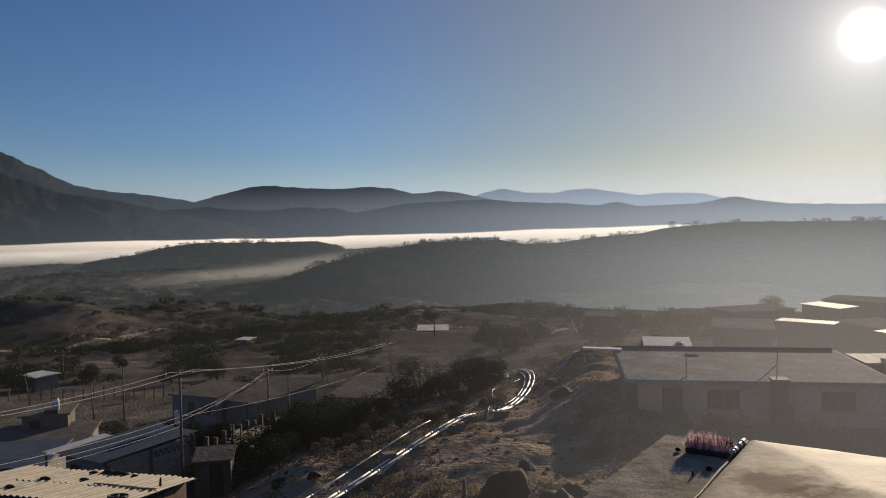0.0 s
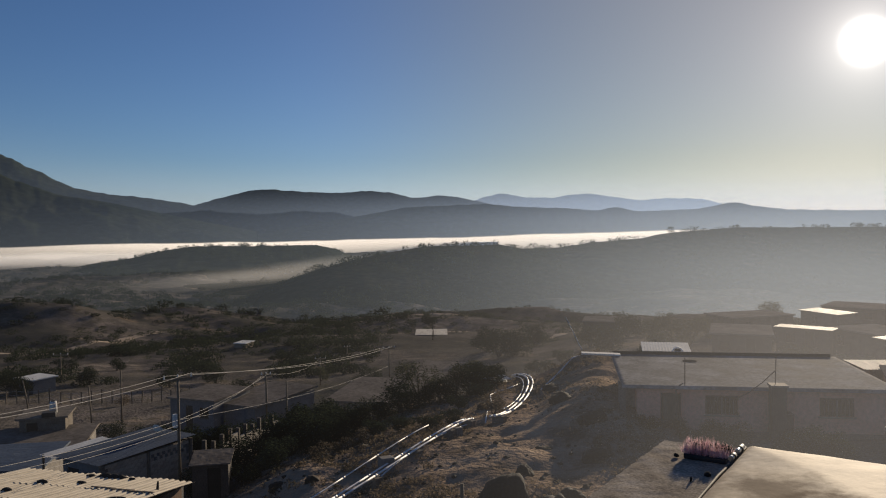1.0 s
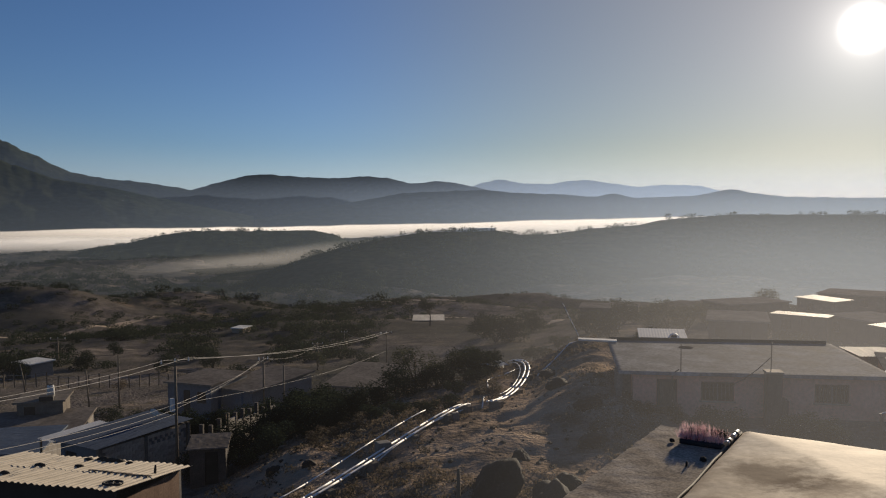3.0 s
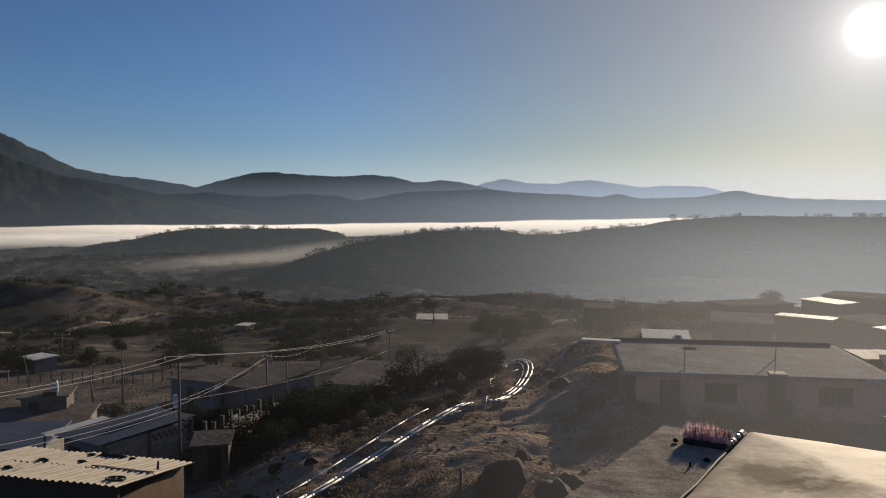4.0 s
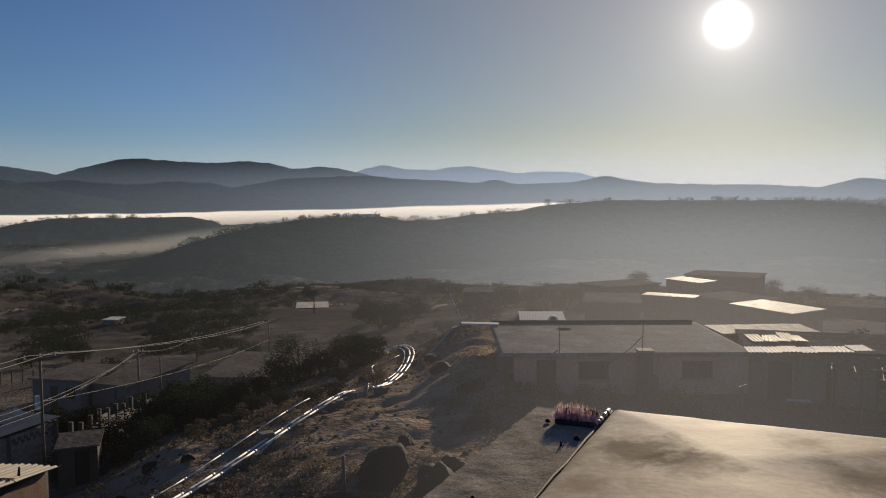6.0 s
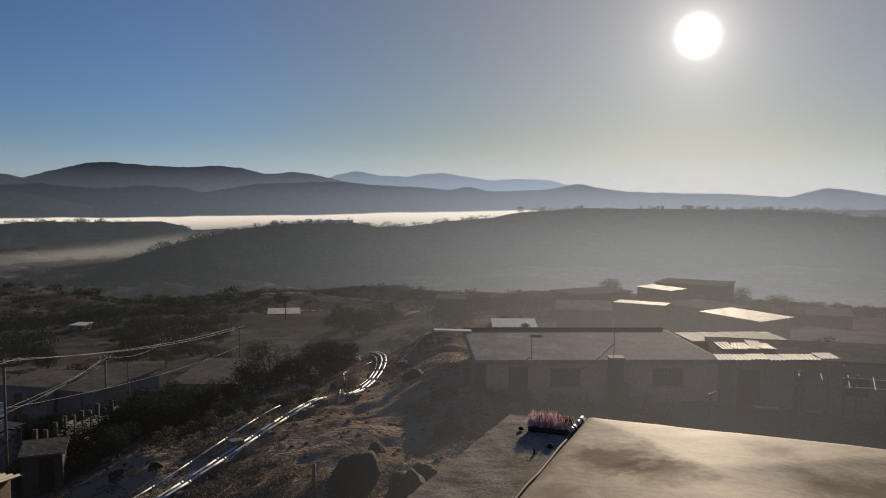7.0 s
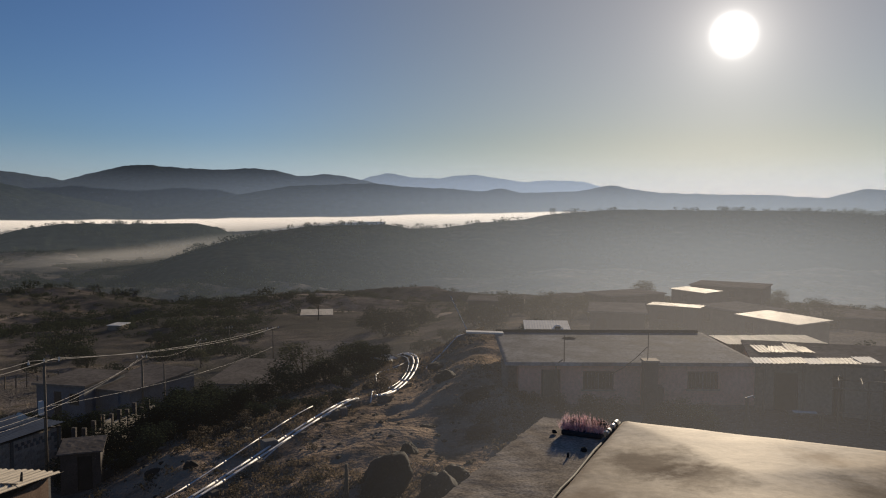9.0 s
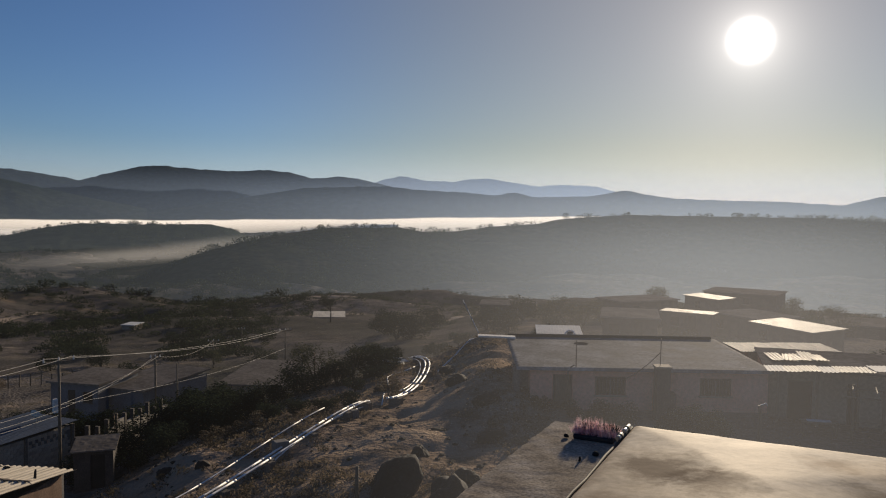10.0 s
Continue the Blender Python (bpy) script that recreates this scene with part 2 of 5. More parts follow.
def spread(value, marks):
    """Index and share between two marks, eased."""
    for i in range(len(marks) - 1):
        if value <= marks[i + 1] or i == len(marks) - 2:
            f = (value - marks[i]) / (marks[i + 1] - marks[i])
            return i, max(0.0, min(1.0, f))


def ground_z(x, y):
    d = max(5.0, math.hypot(x, y))
    az = math.degrees(math.atan2(x, y))
    if abs(az) > 100:
        az = (180 - abs(az)) * (1 if az > 0 else -1)
    i, f = spread(math.log(d), [math.log(v) for v in D_ROWS])
    j, g = spread(az, AZ_COLS)
    g = g * g * (3 - 2 * g)
    top = HEIGHTS[i][j] * (1 - g) + HEIGHTS[i][j + 1] * g
    low = HEIGHTS[i + 1][j] * (1 - g) + HEIGHTS[i + 1][j + 1] * g
    z = top * (1 - f) + low * f
    rough = min(1.0, max(0.0, (d - 15) / 40))
    z += 0.26 * noise.fractal(Vector((x * 0.22, y * 0.22, 3)), 0.9, 2.0, 5) * min(1.0, d / 20)
    terrace = noise.noise(Vector((x * 0.05, y * 0.11, 12)))
    z += 0.35 * math.floor(terrace * 6) / 6 * min(1.0, max(0.0, (d - 30) / 30))
    z += rough * 0.5 * noise.fractal(Vector((x * 0.06, y * 0.06, 7)), 1.0, 2.0, 3)
    if 24 < d < 75 and az > -14:
        # eroded steps across the slope
        step = noise.fractal(Vector((x * 0.1 + y * 0.03, y * 0.42 - x * 0.05, 21)), 0.9, 2.1, 4)
        z += 0.2 * (abs(step) - 0.25) * min(1.0, (d - 24) / 5) * min(1.0, (75 - d) / 15)
    knoll = (x + 176) ** 2 / 60 ** 2 + (y - 325) ** 2 / 38 ** 2
    if knoll < 6:
        z += 11.0 * math.exp(-knoll)
    bank = (x - 8.2) ** 2 / 2.6 ** 2 + (y - 44) ** 2 / 6.0 ** 2
    if bank < 6:
        z += 1.0 * math.exp(-bank)
    if d > 205:
        z += min(1.0, (d - 205) / 90) * 5.0 * noise.fractal(Vector((x * 0.011 + 4, y * 0.016, 31)), 1.0, 2.0, 3)
    if d > 90:
        z += min(1.0, (d - 90) / 250) * 6.0 * noise.fractal(Vector((x * 0.008, y * 0.008, 1)), 1.0, 2.1, 5)
    return z


def on_ground(az, d, lift=0.0):
    p = polar(az, d)
    p.z = ground_z(p.x, p.y) + lift
    return p


def link(name, bm, mat, parent=None, label="", smooth=False):
    me = bpy.data.meshes.new(name)
    bm.to_mesh(me)
    bm.free()
    for mt in (mat if isinstance(mat, (list, tuple)) else (mat,)):
        me.materials.append(mt)
    if smooth:
        me.polygons.foreach_set("use_smooth", [len(f.vertices) < 5 for f in me.polygons])
    ob = new(name, me)
    if parent is not None:
        ob.parent = parent
    if label:
        tagged(ob, label)
    return ob


def part(name, bm, mat, parent, label="", smooth=False):
    return link(name, bm, mat, parent, label, smooth)


def empty(name, m, label, category, group="", kind=""):
    ob = new(name)
    ob.matrix_world = m
    ob.empty_display_size = 0.3
    return tagged(ob, label, category, group, kind)


def add_box(bm, x0, x1, y0, y1, z0, z1, bevel=0.0):
    r = bmesh.ops.create_cube(bm, size=1)
    vs = r["verts"]
    bmesh.ops.scale(bm, vec=(x1 - x0, y1 - y0, z1 - z0), verts=vs)
    bmesh.ops.translate(bm, vec=((x0 + x1) / 2, (y0 + y1) / 2, (z0 + z1) / 2), verts=vs)
    if bevel:
        es = list({e for v in vs for e in v.link_edges})
        bmesh.ops.bevel(bm, geom=es, offset=bevel, segments=2, affect="EDGES", profile=0.6)
    return bm


def box(x0, x1, y0, y1, z0, z1, bevel=0.0):
    return add_box(bmesh.new(), x0, x1, y0, y1, z0, z1, bevel)


def add_tube(bm, pts, radius, sides=6, taper=1.0):
    """A round bar along the points."""
    rings = []
    count = len(pts)
    for i, p in enumerate(pts):
        p = Vector(p)
        way = (Vector(pts[min(i + 1, count - 1)]) - Vector(pts[max(i - 1, 0)])).normalized()
        side = way.cross(Vector((0, 0, 1)))
        if side.length < 0.05:
            side = Vector((1, 0, 0))
        side.normalize()
        up = side.cross(way)
        r = radius * (1 + (taper - 1) * i / max(1, count - 1))
        rings.append([bm.verts.new(p + r * (math.cos(6.2832 * k / sides) * side + math.sin(6.2832 * k / sides) * up)) for k in range(sides)])
    for a, b in zip(rings, rings[1:]):
        for k in range(sides):
            bm.faces.new((a[k], a[(k + 1) % sides], b[(k + 1) % sides], b[k]))
    bm.faces.new(rings[0][::-1])
    bm.faces.new(rings[-1])
    return bm


def tube(pts, radius, sides=6, taper=1.0):
    return add_tube(bmesh.new(), pts, radius, sides, taper)


# ---- ground ----
def make_ground():
    azs = list(np.arange(-180, -50, 6.0)) + list(np.arange(-48, 56, 0.3)) + list(np.arange(60, 180, 6.0))
    ds = [0.0] + list(np.geomspace(3, 22, 30)) + list(np.arange(22.4, 70, 0.4)) + list(np.geomspace(70.5, 1500, 220)) + [2000, 2600, 3400, 4700]
    verts = [(0, 0, -6.5)]
    for d in ds[1:]:
        for a in azs:
            p = polar(a, d)
            verts.append((p.x, p.y, ground_z(p.x, p.y)))
    n = len(azs)
    faces = [(0, 1 + (k + 1) % n, 1 + k) for k in range(n)]
    for i in range(len(ds) - 2):
        for k in range(n):
            a, b = 1 + i * n + k, 1 + i * n + (k + 1) % n
            faces.append((a, b, b + n, a + n))
    me = bpy.data.meshes.new("ground")
    me.from_pydata(verts, [], faces)
    me.materials.append(GROUND)
    me.polygons.foreach_set("use_smooth", [True] * len(me.polygons))
    tagged(new("ground", me), "dry brown dirt slope with scrub running down to the valley", "ground", kind="structure")


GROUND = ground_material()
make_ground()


def ridge(name, label, nodes, dist, foot, depth, mat, rough=0.02, step=0.12, lean=0.0, slope_noise=1.0, noise_freq=0.006):
    """A range of hills: nodes are (bearing, elevation of the crest in degrees); foot: height of its base; depth: from foot to crest."""
    a0, a1 = nodes[0][0], nodes[-1][0]
    azs = np.arange(a0, a1 + 1e-6, step)
    fx, fy = [p[0] for p in nodes], [p[1] for p in nodes]
    fine = np.interp(azs, fx, fy)
    w = max(3, int(0.8 / step)) | 1
    pad = np.pad(fine, w // 2, mode="edge")
    crest = np.convolve(pad, np.hanning(w + 2)[1:-1] / np.hanning(w + 2)[1:-1].sum(), "valid")
    ts = np.concatenate([np.linspace(0, 1, 26), 1 + np.linspace(0.04, 1, 6)])
    verts, faces = [], []
    for i, a in enumerate(azs):
        dd = dist + lean * (a - a0)
        top = dd * math.tan(radians(crest[i]))
        for t in ts:
            d = dd - depth * (1 - t)
            p = polar(a, d)
            s = t if t <= 1 else 2 - t
            prof = s * s * (3 - 2 * s) * 0.55 + 0.45 * s
            gully = noise.fractal(Vector((p.x * noise_freq, p.y * noise_freq, 5)), 0.9, 2.1, 5)
            z = foot + (top - foot) * prof + gully * slope_noise * (top - foot) * 0.22 * math.sin(math.pi * min(1, s))
            z += rough * (top - foot) * noise.fractal(Vector((a * 1.3, dist, t * 5)), 0.8, 2.2, 5)
            verts.append((p.x, p.y, z))
    m = len(ts)
    for i in range(len(azs) - 1):
        for k in range(m - 1):
            a = i * m + k
            faces.append((a, a + m, a + m + 1, a + 1))
    me = bpy.data.meshes.new(name)
    me.from_pydata(verts, [], faces)
    me.materials.append(mat)
    me.polygons.foreach_set("use_smooth", [True] * len(me.polygons))
    return tagged(new(name, me), label, "hill", kind="structure")


def haze(name, label, dist, low, high, mat, thickness, a0=-44, a1=52, bend=0.0, kind="stuff"):
    """A curtain of mist along an arc; thickness: bearing to share."""
    azs = np.arange(a0, a1 + 0.1, 1.0)
    zs = np.linspace(0, 1, 12)
    verts, faces, uv, th = [], [], [], []
    for a in azs:
        for s in zs:
            p = polar(a, dist + bend * math.sin(radians(a * 7)))
            lo, hi = low(a) if callable(low) else low, high(a) if callable(high) else high
            verts.append((p.x, p.y, lo + (hi - lo) * s))
            uv.append(((a - a0) / (a1 - a0), s))
            th.append(thickness(a))
    m = len(zs)
    for i in range(len(azs) - 1):
        for k in range(m - 1):
            a = i * m + k
            faces.append((a, a + m, a + m + 1, a + 1))
    me = bpy.data.meshes.new(name)
    me.from_pydata(verts, [], faces)
    me.materials.append(mat)
    layer = me.uv_layers.new(name="UVMap")
    for lp in me.loops:
        layer.data[lp.index].uv = uv[lp.vertex_index]
    at = me.attributes.new("thickness", "FLOAT", "POINT")
    at.data.foreach_set("value", th)
    me.polygons.foreach_set("use_smooth", [True] * len(me.polygons))
    return tagged(new(name, me), label, "mist", kind=kind)

# ---- hills and mist ----
ridge("mountain_range", "tall blue-grey mountain shoulder beyond the valley fog",
      [(-48, 6.5), (-40, 6.8), (-34, 6.0), (-28.85, 4.48), (-26.67, 3.39), (-24.74, 2.39), (-22.37, 1.95), (-20.27, 1.76), (-17.39, 1.29), (-12, 0.5)],
      3600, -64, 700, FOREST, noise_freq=0.0022)
ridge("mountain_range", "dark forested spur in front of the tall mountain",
      [(-48, 5.0), (-34, 4.0), (-28.9, 3.18), (-25.7, 1.95), (-22.4, 1.4), (-17, 0.2), (-13, -0.6)],
      2500, -62, 460, FOREST, noise_freq=0.003)
ridge("mountain_range", "long rounded dark mountain with a saddle beside it",
      [(-19.5, 0.5), (-18.86, 0.73), (-16.46, 1.47), (-13.61, 2.24), (-12.07, 2.35), (-10.13, 2.18), (-7.37, 2.07), (-5.37, 2.21), (-3.76, 2.11),
       (-2.16, 1.69), (0.27, 1.86), (1.88, 1.56), (4.69, 0.91), (9, 0.2)], 3200, -64, 330, FOREST, noise_freq=0.0025)
ridge("mountain_range", "pale distant mountain crest on the horizon",
      [(0, 0.9), (1.88, 1.27), (3.09, 1.74), (4.3, 1.96), (5.91, 1.65), (7.9, 1.58), (9.08, 1.8), (10.46, 1.85), (12.21, 1.58), (14.12, 1.3),
       (14.88, 1.44), (17.12, 1.43), (18.22, 1.33), (19.31, 1.0), (24, 0.3)], 4600, -64, 600, FOREST, noise_freq=0.003)
ridge("mountain_range", "low forested range behind the fog bank",
      [(-13, -0.8), (-9, -0.11), (-5.8, 0.45), (-2.57, 1.01), (-0.15, 1.1), (3.09, 1.22), (5.5, 0.98), (8.68, 0.85), (11.04, 0.65), (12.2, 0.91),
       (13.74, 0.56), (17.86, 0.69), (20.03, 1.13), (21.79, 0.76), (23.4, 0.58), (26.7, 0.48), (30.3, 0.44), (33.8, 0.23), (34.8, 0.53), (36.1, 0.84),
       (37.4, 0.71), (39.2, 0.36), (52, 0.6)], 2500, -62, 470, FOREST, noise_freq=0.003)
ridge("hill", "low wooded hill rising out of the fog",
      [(-27.5, -3.6), (-25.2, -3.1), (-23.2, -2.58), (-21.1, -2.27), (-19.65, -1.86), (-17.1, -1.54), (-14.5, -1.6), (-9, -1.59), (-7.4, -1.94), (-5.9, -2.77),
       (-4, -3.4)], 1150, -61, 260, FOREST, rough=0.05)
ridge("hill", "broad dark scrub-covered hill across the valley",
      [(-18, -7.2), (-17.6, -6.6), (-13.4, -5.36), (-9.86, -3.69), (-7.46, -2.94), (-5.45, -2.5), (-3.43, -2.13), (-1.4, -1.83), (0.62, -1.74), (2.65, -1.77),
       (3.86, -1.66), (5.87, -2.01), (8.26, -1.95), (10.63, -1.57), (13.73, -1.36), (15.63, -0.95), (18.58, -0.71), (20.03, -0.6), (28, -0.6), (52, -0.5)],
      560, -58, 230, SCRUB, rough=0.015, lean=8.0)


# curtains thicken towards the sun, putting the glow of backlit air into their density
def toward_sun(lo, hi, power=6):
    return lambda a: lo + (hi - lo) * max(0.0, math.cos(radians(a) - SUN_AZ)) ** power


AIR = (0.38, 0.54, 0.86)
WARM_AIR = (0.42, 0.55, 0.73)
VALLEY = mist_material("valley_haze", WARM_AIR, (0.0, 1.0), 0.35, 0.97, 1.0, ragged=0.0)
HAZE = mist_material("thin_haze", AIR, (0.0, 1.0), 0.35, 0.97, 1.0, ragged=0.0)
# near curtains added as a veil that lifts darks like glare towards the sun
NEAR_VEIL = mist_material("near_veil", (0.53, 0.545, 0.59), (0.0, 1.0), 0.5, 0.97, 1.0, ragged=0.0)
haze("haze", "thin added veil over the yards in place of sun glare", 23.5, -14, 4, NEAR_VEIL, toward_sun(0.005, 0.11, 16))
haze("haze", "thin haze and added sun-glare veil over the village roofs", 66, -24, 9, NEAR_VEIL, toward_sun(0.01, 0.105, 16))
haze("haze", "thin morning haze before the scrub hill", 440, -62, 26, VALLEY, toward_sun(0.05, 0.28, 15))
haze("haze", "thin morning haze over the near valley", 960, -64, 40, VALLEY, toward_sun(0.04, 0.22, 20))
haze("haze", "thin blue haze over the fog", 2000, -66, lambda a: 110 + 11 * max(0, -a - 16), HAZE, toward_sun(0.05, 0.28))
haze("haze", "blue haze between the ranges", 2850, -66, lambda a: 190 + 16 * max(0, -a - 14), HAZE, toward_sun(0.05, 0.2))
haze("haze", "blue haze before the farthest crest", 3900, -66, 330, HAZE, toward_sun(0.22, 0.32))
FOG = mist_material("dense_fog", (0.95, 0.95, 0.97), (0.2, 0.5), 0.92, 1.17, 1.0, noise_scale=0.004, ragged=0.3, stretch=(1, 1, 6))
fog_top = [(-48, -1.3), (-29, -1.3), (-22, -1.26), (-15, -1.11), (-7.4, -1.13), (0.6, -1.02), (8.7, -0.8), (19.5, -0.5), (22, -0.5), (52, -0.5)]


def fog_height(a):
    return 1700 * math.tan(radians(float(np.interp(a, [p[0] for p in fog_top], [p[1] for p in fog_top])))) + 4


haze("fog_bank", "dense white fog bank lying in the valley", 1700, -68, fog_height, FOG, lambda a: float(np.interp(a, [-30, -14, 17, 21], [0.5, 1, 1, 0])), a1=22, bend=60)
LOW_FOG = mist_material("low_fog", (0.72, 0.74, 0.8), (0.22, 0.0), 0.75, 1.16, 0.7, noise_scale=0.006, ragged=0.32, stretch=(1, 1, 5))
haze("fog_bank", "soft-edged low fog spreading towards the near valley", 1260, -70, lambda a: 1260 * math.tan(radians(-1.42)), LOW_FOG,
     lambda a: max(0.0, min(1.0, (-15.5 - a) / 5)), a0=-46, a1=-15, bend=30)
WISP = mist_material("fog_wisps", (0.9, 0.91, 0.94), (0.12, 0.0), 0.6, 1.05, 0.075, noise_scale=0.009, ragged=0.45, stretch=(1, 1, 5))


def wisp_height(a):
    return float(np.interp(a, [-30, -24, -19, -11.5, -7.5, -3], [-58, -55, -52, -43, -36, -33]))


for far, shift, wide in ((720, -1.5, 8.0), (800, 0.0, 6.5), (880, 1.5, 5.5)):
    haze("fog_wisp", "drifting wisps of fog over the valley floor", far, lambda a: (wisp_height(a) - 16) * far / 800, lambda a: (wisp_height(a) + 12) * far / 800, WISP,
         lambda a: math.exp(-((a + 13 - shift) / wide) ** 2), a0=-36, a1=4)


# ---- builders ----
def turned(p, turn):
    return Matrix.Translation(Vector(p)) @ pose(0, 0, 0, 0, 0, turn)


def wall_with_openings(bm, x0, x1, y0, y1, z0, z1, holes):
    """One wall along x with holes (x0, x1, z0, z1) through it."""
    xs = sorted({x0, x1, *[v for h in holes for v in h[:2]]})
    zs = sorted({z0, z1, *[min(z1, max(z0, v)) for h in holes for v in h[2:]]})

    def solid(i, k):
        if not (0 <= i < len(xs) - 1 and 0 <= k < len(zs) - 1):
            return False
        cx, cz = (xs[i] + xs[i + 1]) / 2, (zs[k] + zs[k + 1]) / 2
        return not any(h[0] < cx < h[1] and h[2] < cz < h[3] for h in holes)

    v = {(i, k, s): bm.verts.new((xs[i], y, zs[k])) for i in range(len(xs)) for k in range(len(zs)) for s, y in ((0, y0), (1, y1))}
    for i in range(len(xs) - 1):
        for k in range(len(zs) - 1):
            if not solid(i, k):
                continue
            bm.faces.new((v[i, k, 0], v[i + 1, k, 0], v[i + 1, k + 1, 0], v[i, k + 1, 0]))
            bm.faces.new((v[i, k, 1], v[i, k + 1, 1], v[i + 1, k + 1, 1], v[i + 1, k, 1]))
            for di, dk, a, b in ((-1, 0, (i, k), (i, k + 1)), (1, 0, (i + 1, k + 1), (i + 1, k)), (0, -1, (i + 1, k), (i, k)), (0, 1, (i, k + 1), (i + 1, k + 1))):
                if not solid(i + di, k + dk):
                    bm.faces.new((v[(*a, 0)], v[(*b, 0)], v[(*b, 1)], v[(*a, 1)]))
    bmesh.ops.delete(bm, geom=[q for q in bm.verts if not q.link_faces], context="VERTS")
    return bm


def sheet_mesh(width, length, pitch=0.18, height=0.03, cuts=6, sag=0.0, thick=0.004):
    """Corrugated sheet: ridges run along y, from (0, 0) to (width, length)."""
    bm = bmesh.new()
    n = max(8, int(width / pitch * 6))
    grids = []
    for s in (0, -thick):
        g = []
        for i in range(n + 1):
            x = width * i / n
            z = height * 0.5 * (1 + math.copysign(abs(math.sin(math.pi * x / pitch * 2)) ** 0.6, math.sin(math.pi * x / pitch * 2)))
            g.append([bm.verts.new((x, length * k / cuts, z + s - sag * math.sin(math.pi * k / cuts))) for k in range(cuts + 1)])
        grids.append(g)
    a, b = grids
    for i in range(n):
        for k in range(cuts):
            bm.faces.new((a[i][k], a[i + 1][k], a[i + 1][k + 1], a[i][k + 1]))
            bm.faces.new((b[i][k], b[i][k + 1], b[i + 1][k + 1], b[i + 1][k]))
        bm.faces.new((a[i][0], b[i][0], b[i + 1][0], a[i + 1][0]))
        bm.faces.new((a[i][cuts], a[i + 1][cuts], b[i + 1][cuts], b[i][cuts]))
    for k in range(cuts):
        bm.faces.new((a[0][k], a[0][k + 1], b[0][k + 1], b[0][k]))
        bm.faces.new((a[n][k], b[n][k], b[n][k + 1], a[n][k + 1]))
    return bm


def boulder_mesh(rng, size, subdiv=3, lump=0.35):
    bm = bmesh.new()
    bmesh.ops.create_icosphere(bm, subdivisions=subdiv, radius=1)
    off = Vector((rng.uniform(0, 50), rng.uniform(0, 50), rng.uniform(0, 50)))
    for v in bm.verts:
        f = 1 + lump * noise.fractal(v.co * 1.1 + off, 0.9, 2.1, 4)
        v.co = Vector((v.co.x * size[0] * f, v.co.y * size[1] * f, max(-0.35, v.co.z) * size[2] * f))
    return bm


def add_leaf(bm, p, size, rng, flat=0.4):
    a, t = rng.uniform(0, 6.283), rng.uniform(-flat, flat)
    u = Vector((math.cos(a), math.sin(a), t)) * size
    w = Vector((-math.sin(a) * rng.uniform(0.3, 1), math.cos(a) * rng.uniform(0.3, 1), rng.uniform(-0.9, 0.9))).normalized() * size * 0.45
    bm.faces.new([bm.verts.new(p - u), bm.verts.new(p + w), bm.verts.new(p + u), bm.verts.new(p - w)])


def crown_mesh(rng, blobs, leaves, size):
    """Leaves gathered in uneven clumps: blobs are (centre, radius)."""
    bm = bmesh.new()
    total = sum(r * r for _, r in blobs)
    for c, r in blobs:
        for _ in range(int(leaves * r * r / total)):
            d = Vector((rng.gauss(0, 1), rng.gauss(0, 1), rng.gauss(0, 1))).normalized()
            k = r * (0.45 + 0.6 * rng.random() ** 0.6) * (1 + 0.35 * noise.noise(d * 2.5 + c))
            add_leaf(bm, Vector(c) + Vector((d.x, d.y, d.z * 0.85)) * k, size * rng.uniform(0.6, 1.4), rng)
    return bm


def tree_thing(name, label, category, rng, height, spread_m, trunk_h, leaves, leaf, mat, shape="round", group=""):
    e = empty(name, Matrix.Identity(4), label, category, group)
    bm = tube([(0, 0, -0.3), (0.03 * height, 0.02 * height, trunk_h * 0.6), (0.01 * height, -0.02 * height, trunk_h), (0, 0, height * 0.75)], 0.035 * height, 7, 0.25)
    part("trunk", bm, BARK, e, smooth=True)
    blobs = []
    if shape == "cone":
        for i in range(9):
            f = i / 8
            r = spread_m * 0.5 * (1 - f) + 0.08
            for k in range(max(1, int(5 * (1 - f)))):
                a = rng.uniform(0, 6.283)
                blobs.append((Vector((math.cos(a) * r * 0.6, math.sin(a) * r * 0.6, trunk_h + f * (height - trunk_h))), r * 0.6))
    else:
        count = 9 if shape == "round" else 11
        for i in range(count):
            a, q = rng.uniform(0, 6.283), rng.random() ** 0.5
            zz = rng.uniform(0.15, 0.85) if shape == "round" else rng.uniform(0.6, 0.8)
            c = Vector((math.cos(a) * q * spread_m * 0.36, math.sin(a) * q * spread_m * 0.36, trunk_h + zz * (height - trunk_h)))
            blobs.append((c, spread_m * rng.uniform(0.13, 0.24) * (1 if shape == "round" else 0.75)))
            if i < 5:
                part("limb", tube([(0, 0, trunk_h * 0.8), (c.x * 0.5, c.y * 0.5, (trunk_h + c.z) / 2), tuple(c)], 0.014 * height, 5, 0.4), BARK, e, smooth=True)
    part("crown", crown_mesh(rng, blobs, leaves, leaf), mat, e)
    return e


def bush_thing(name, label, rng, height, spread_m, leaves, leaf, mat, group=""):
    e = empty(name, Matrix.Identity(4), label, "bush", group)
    blobs = []
    for i in range(8):
        a, q = rng.uniform(0, 6.283), rng.random() ** 0.5
        c = Vector((math.cos(a) * q * spread_m * 0.38, math.sin(a) * q * spread_m * 0.38, height * rng.uniform(0.25, 0.75)))
        blobs.append((c, min(height, spread_m) * rng.uniform(0.2, 0.34)))
        if i < 4:
            part("stem", tube([(0, 0, -0.2), (c.x * 0.4, c.y * 0.4, c.z * 0.6), tuple(c)], 0.03 * height, 5, 0.4), BARK, e)
    part("foliage", crown_mesh(rng, blobs, leaves, leaf), mat, e)
    return e


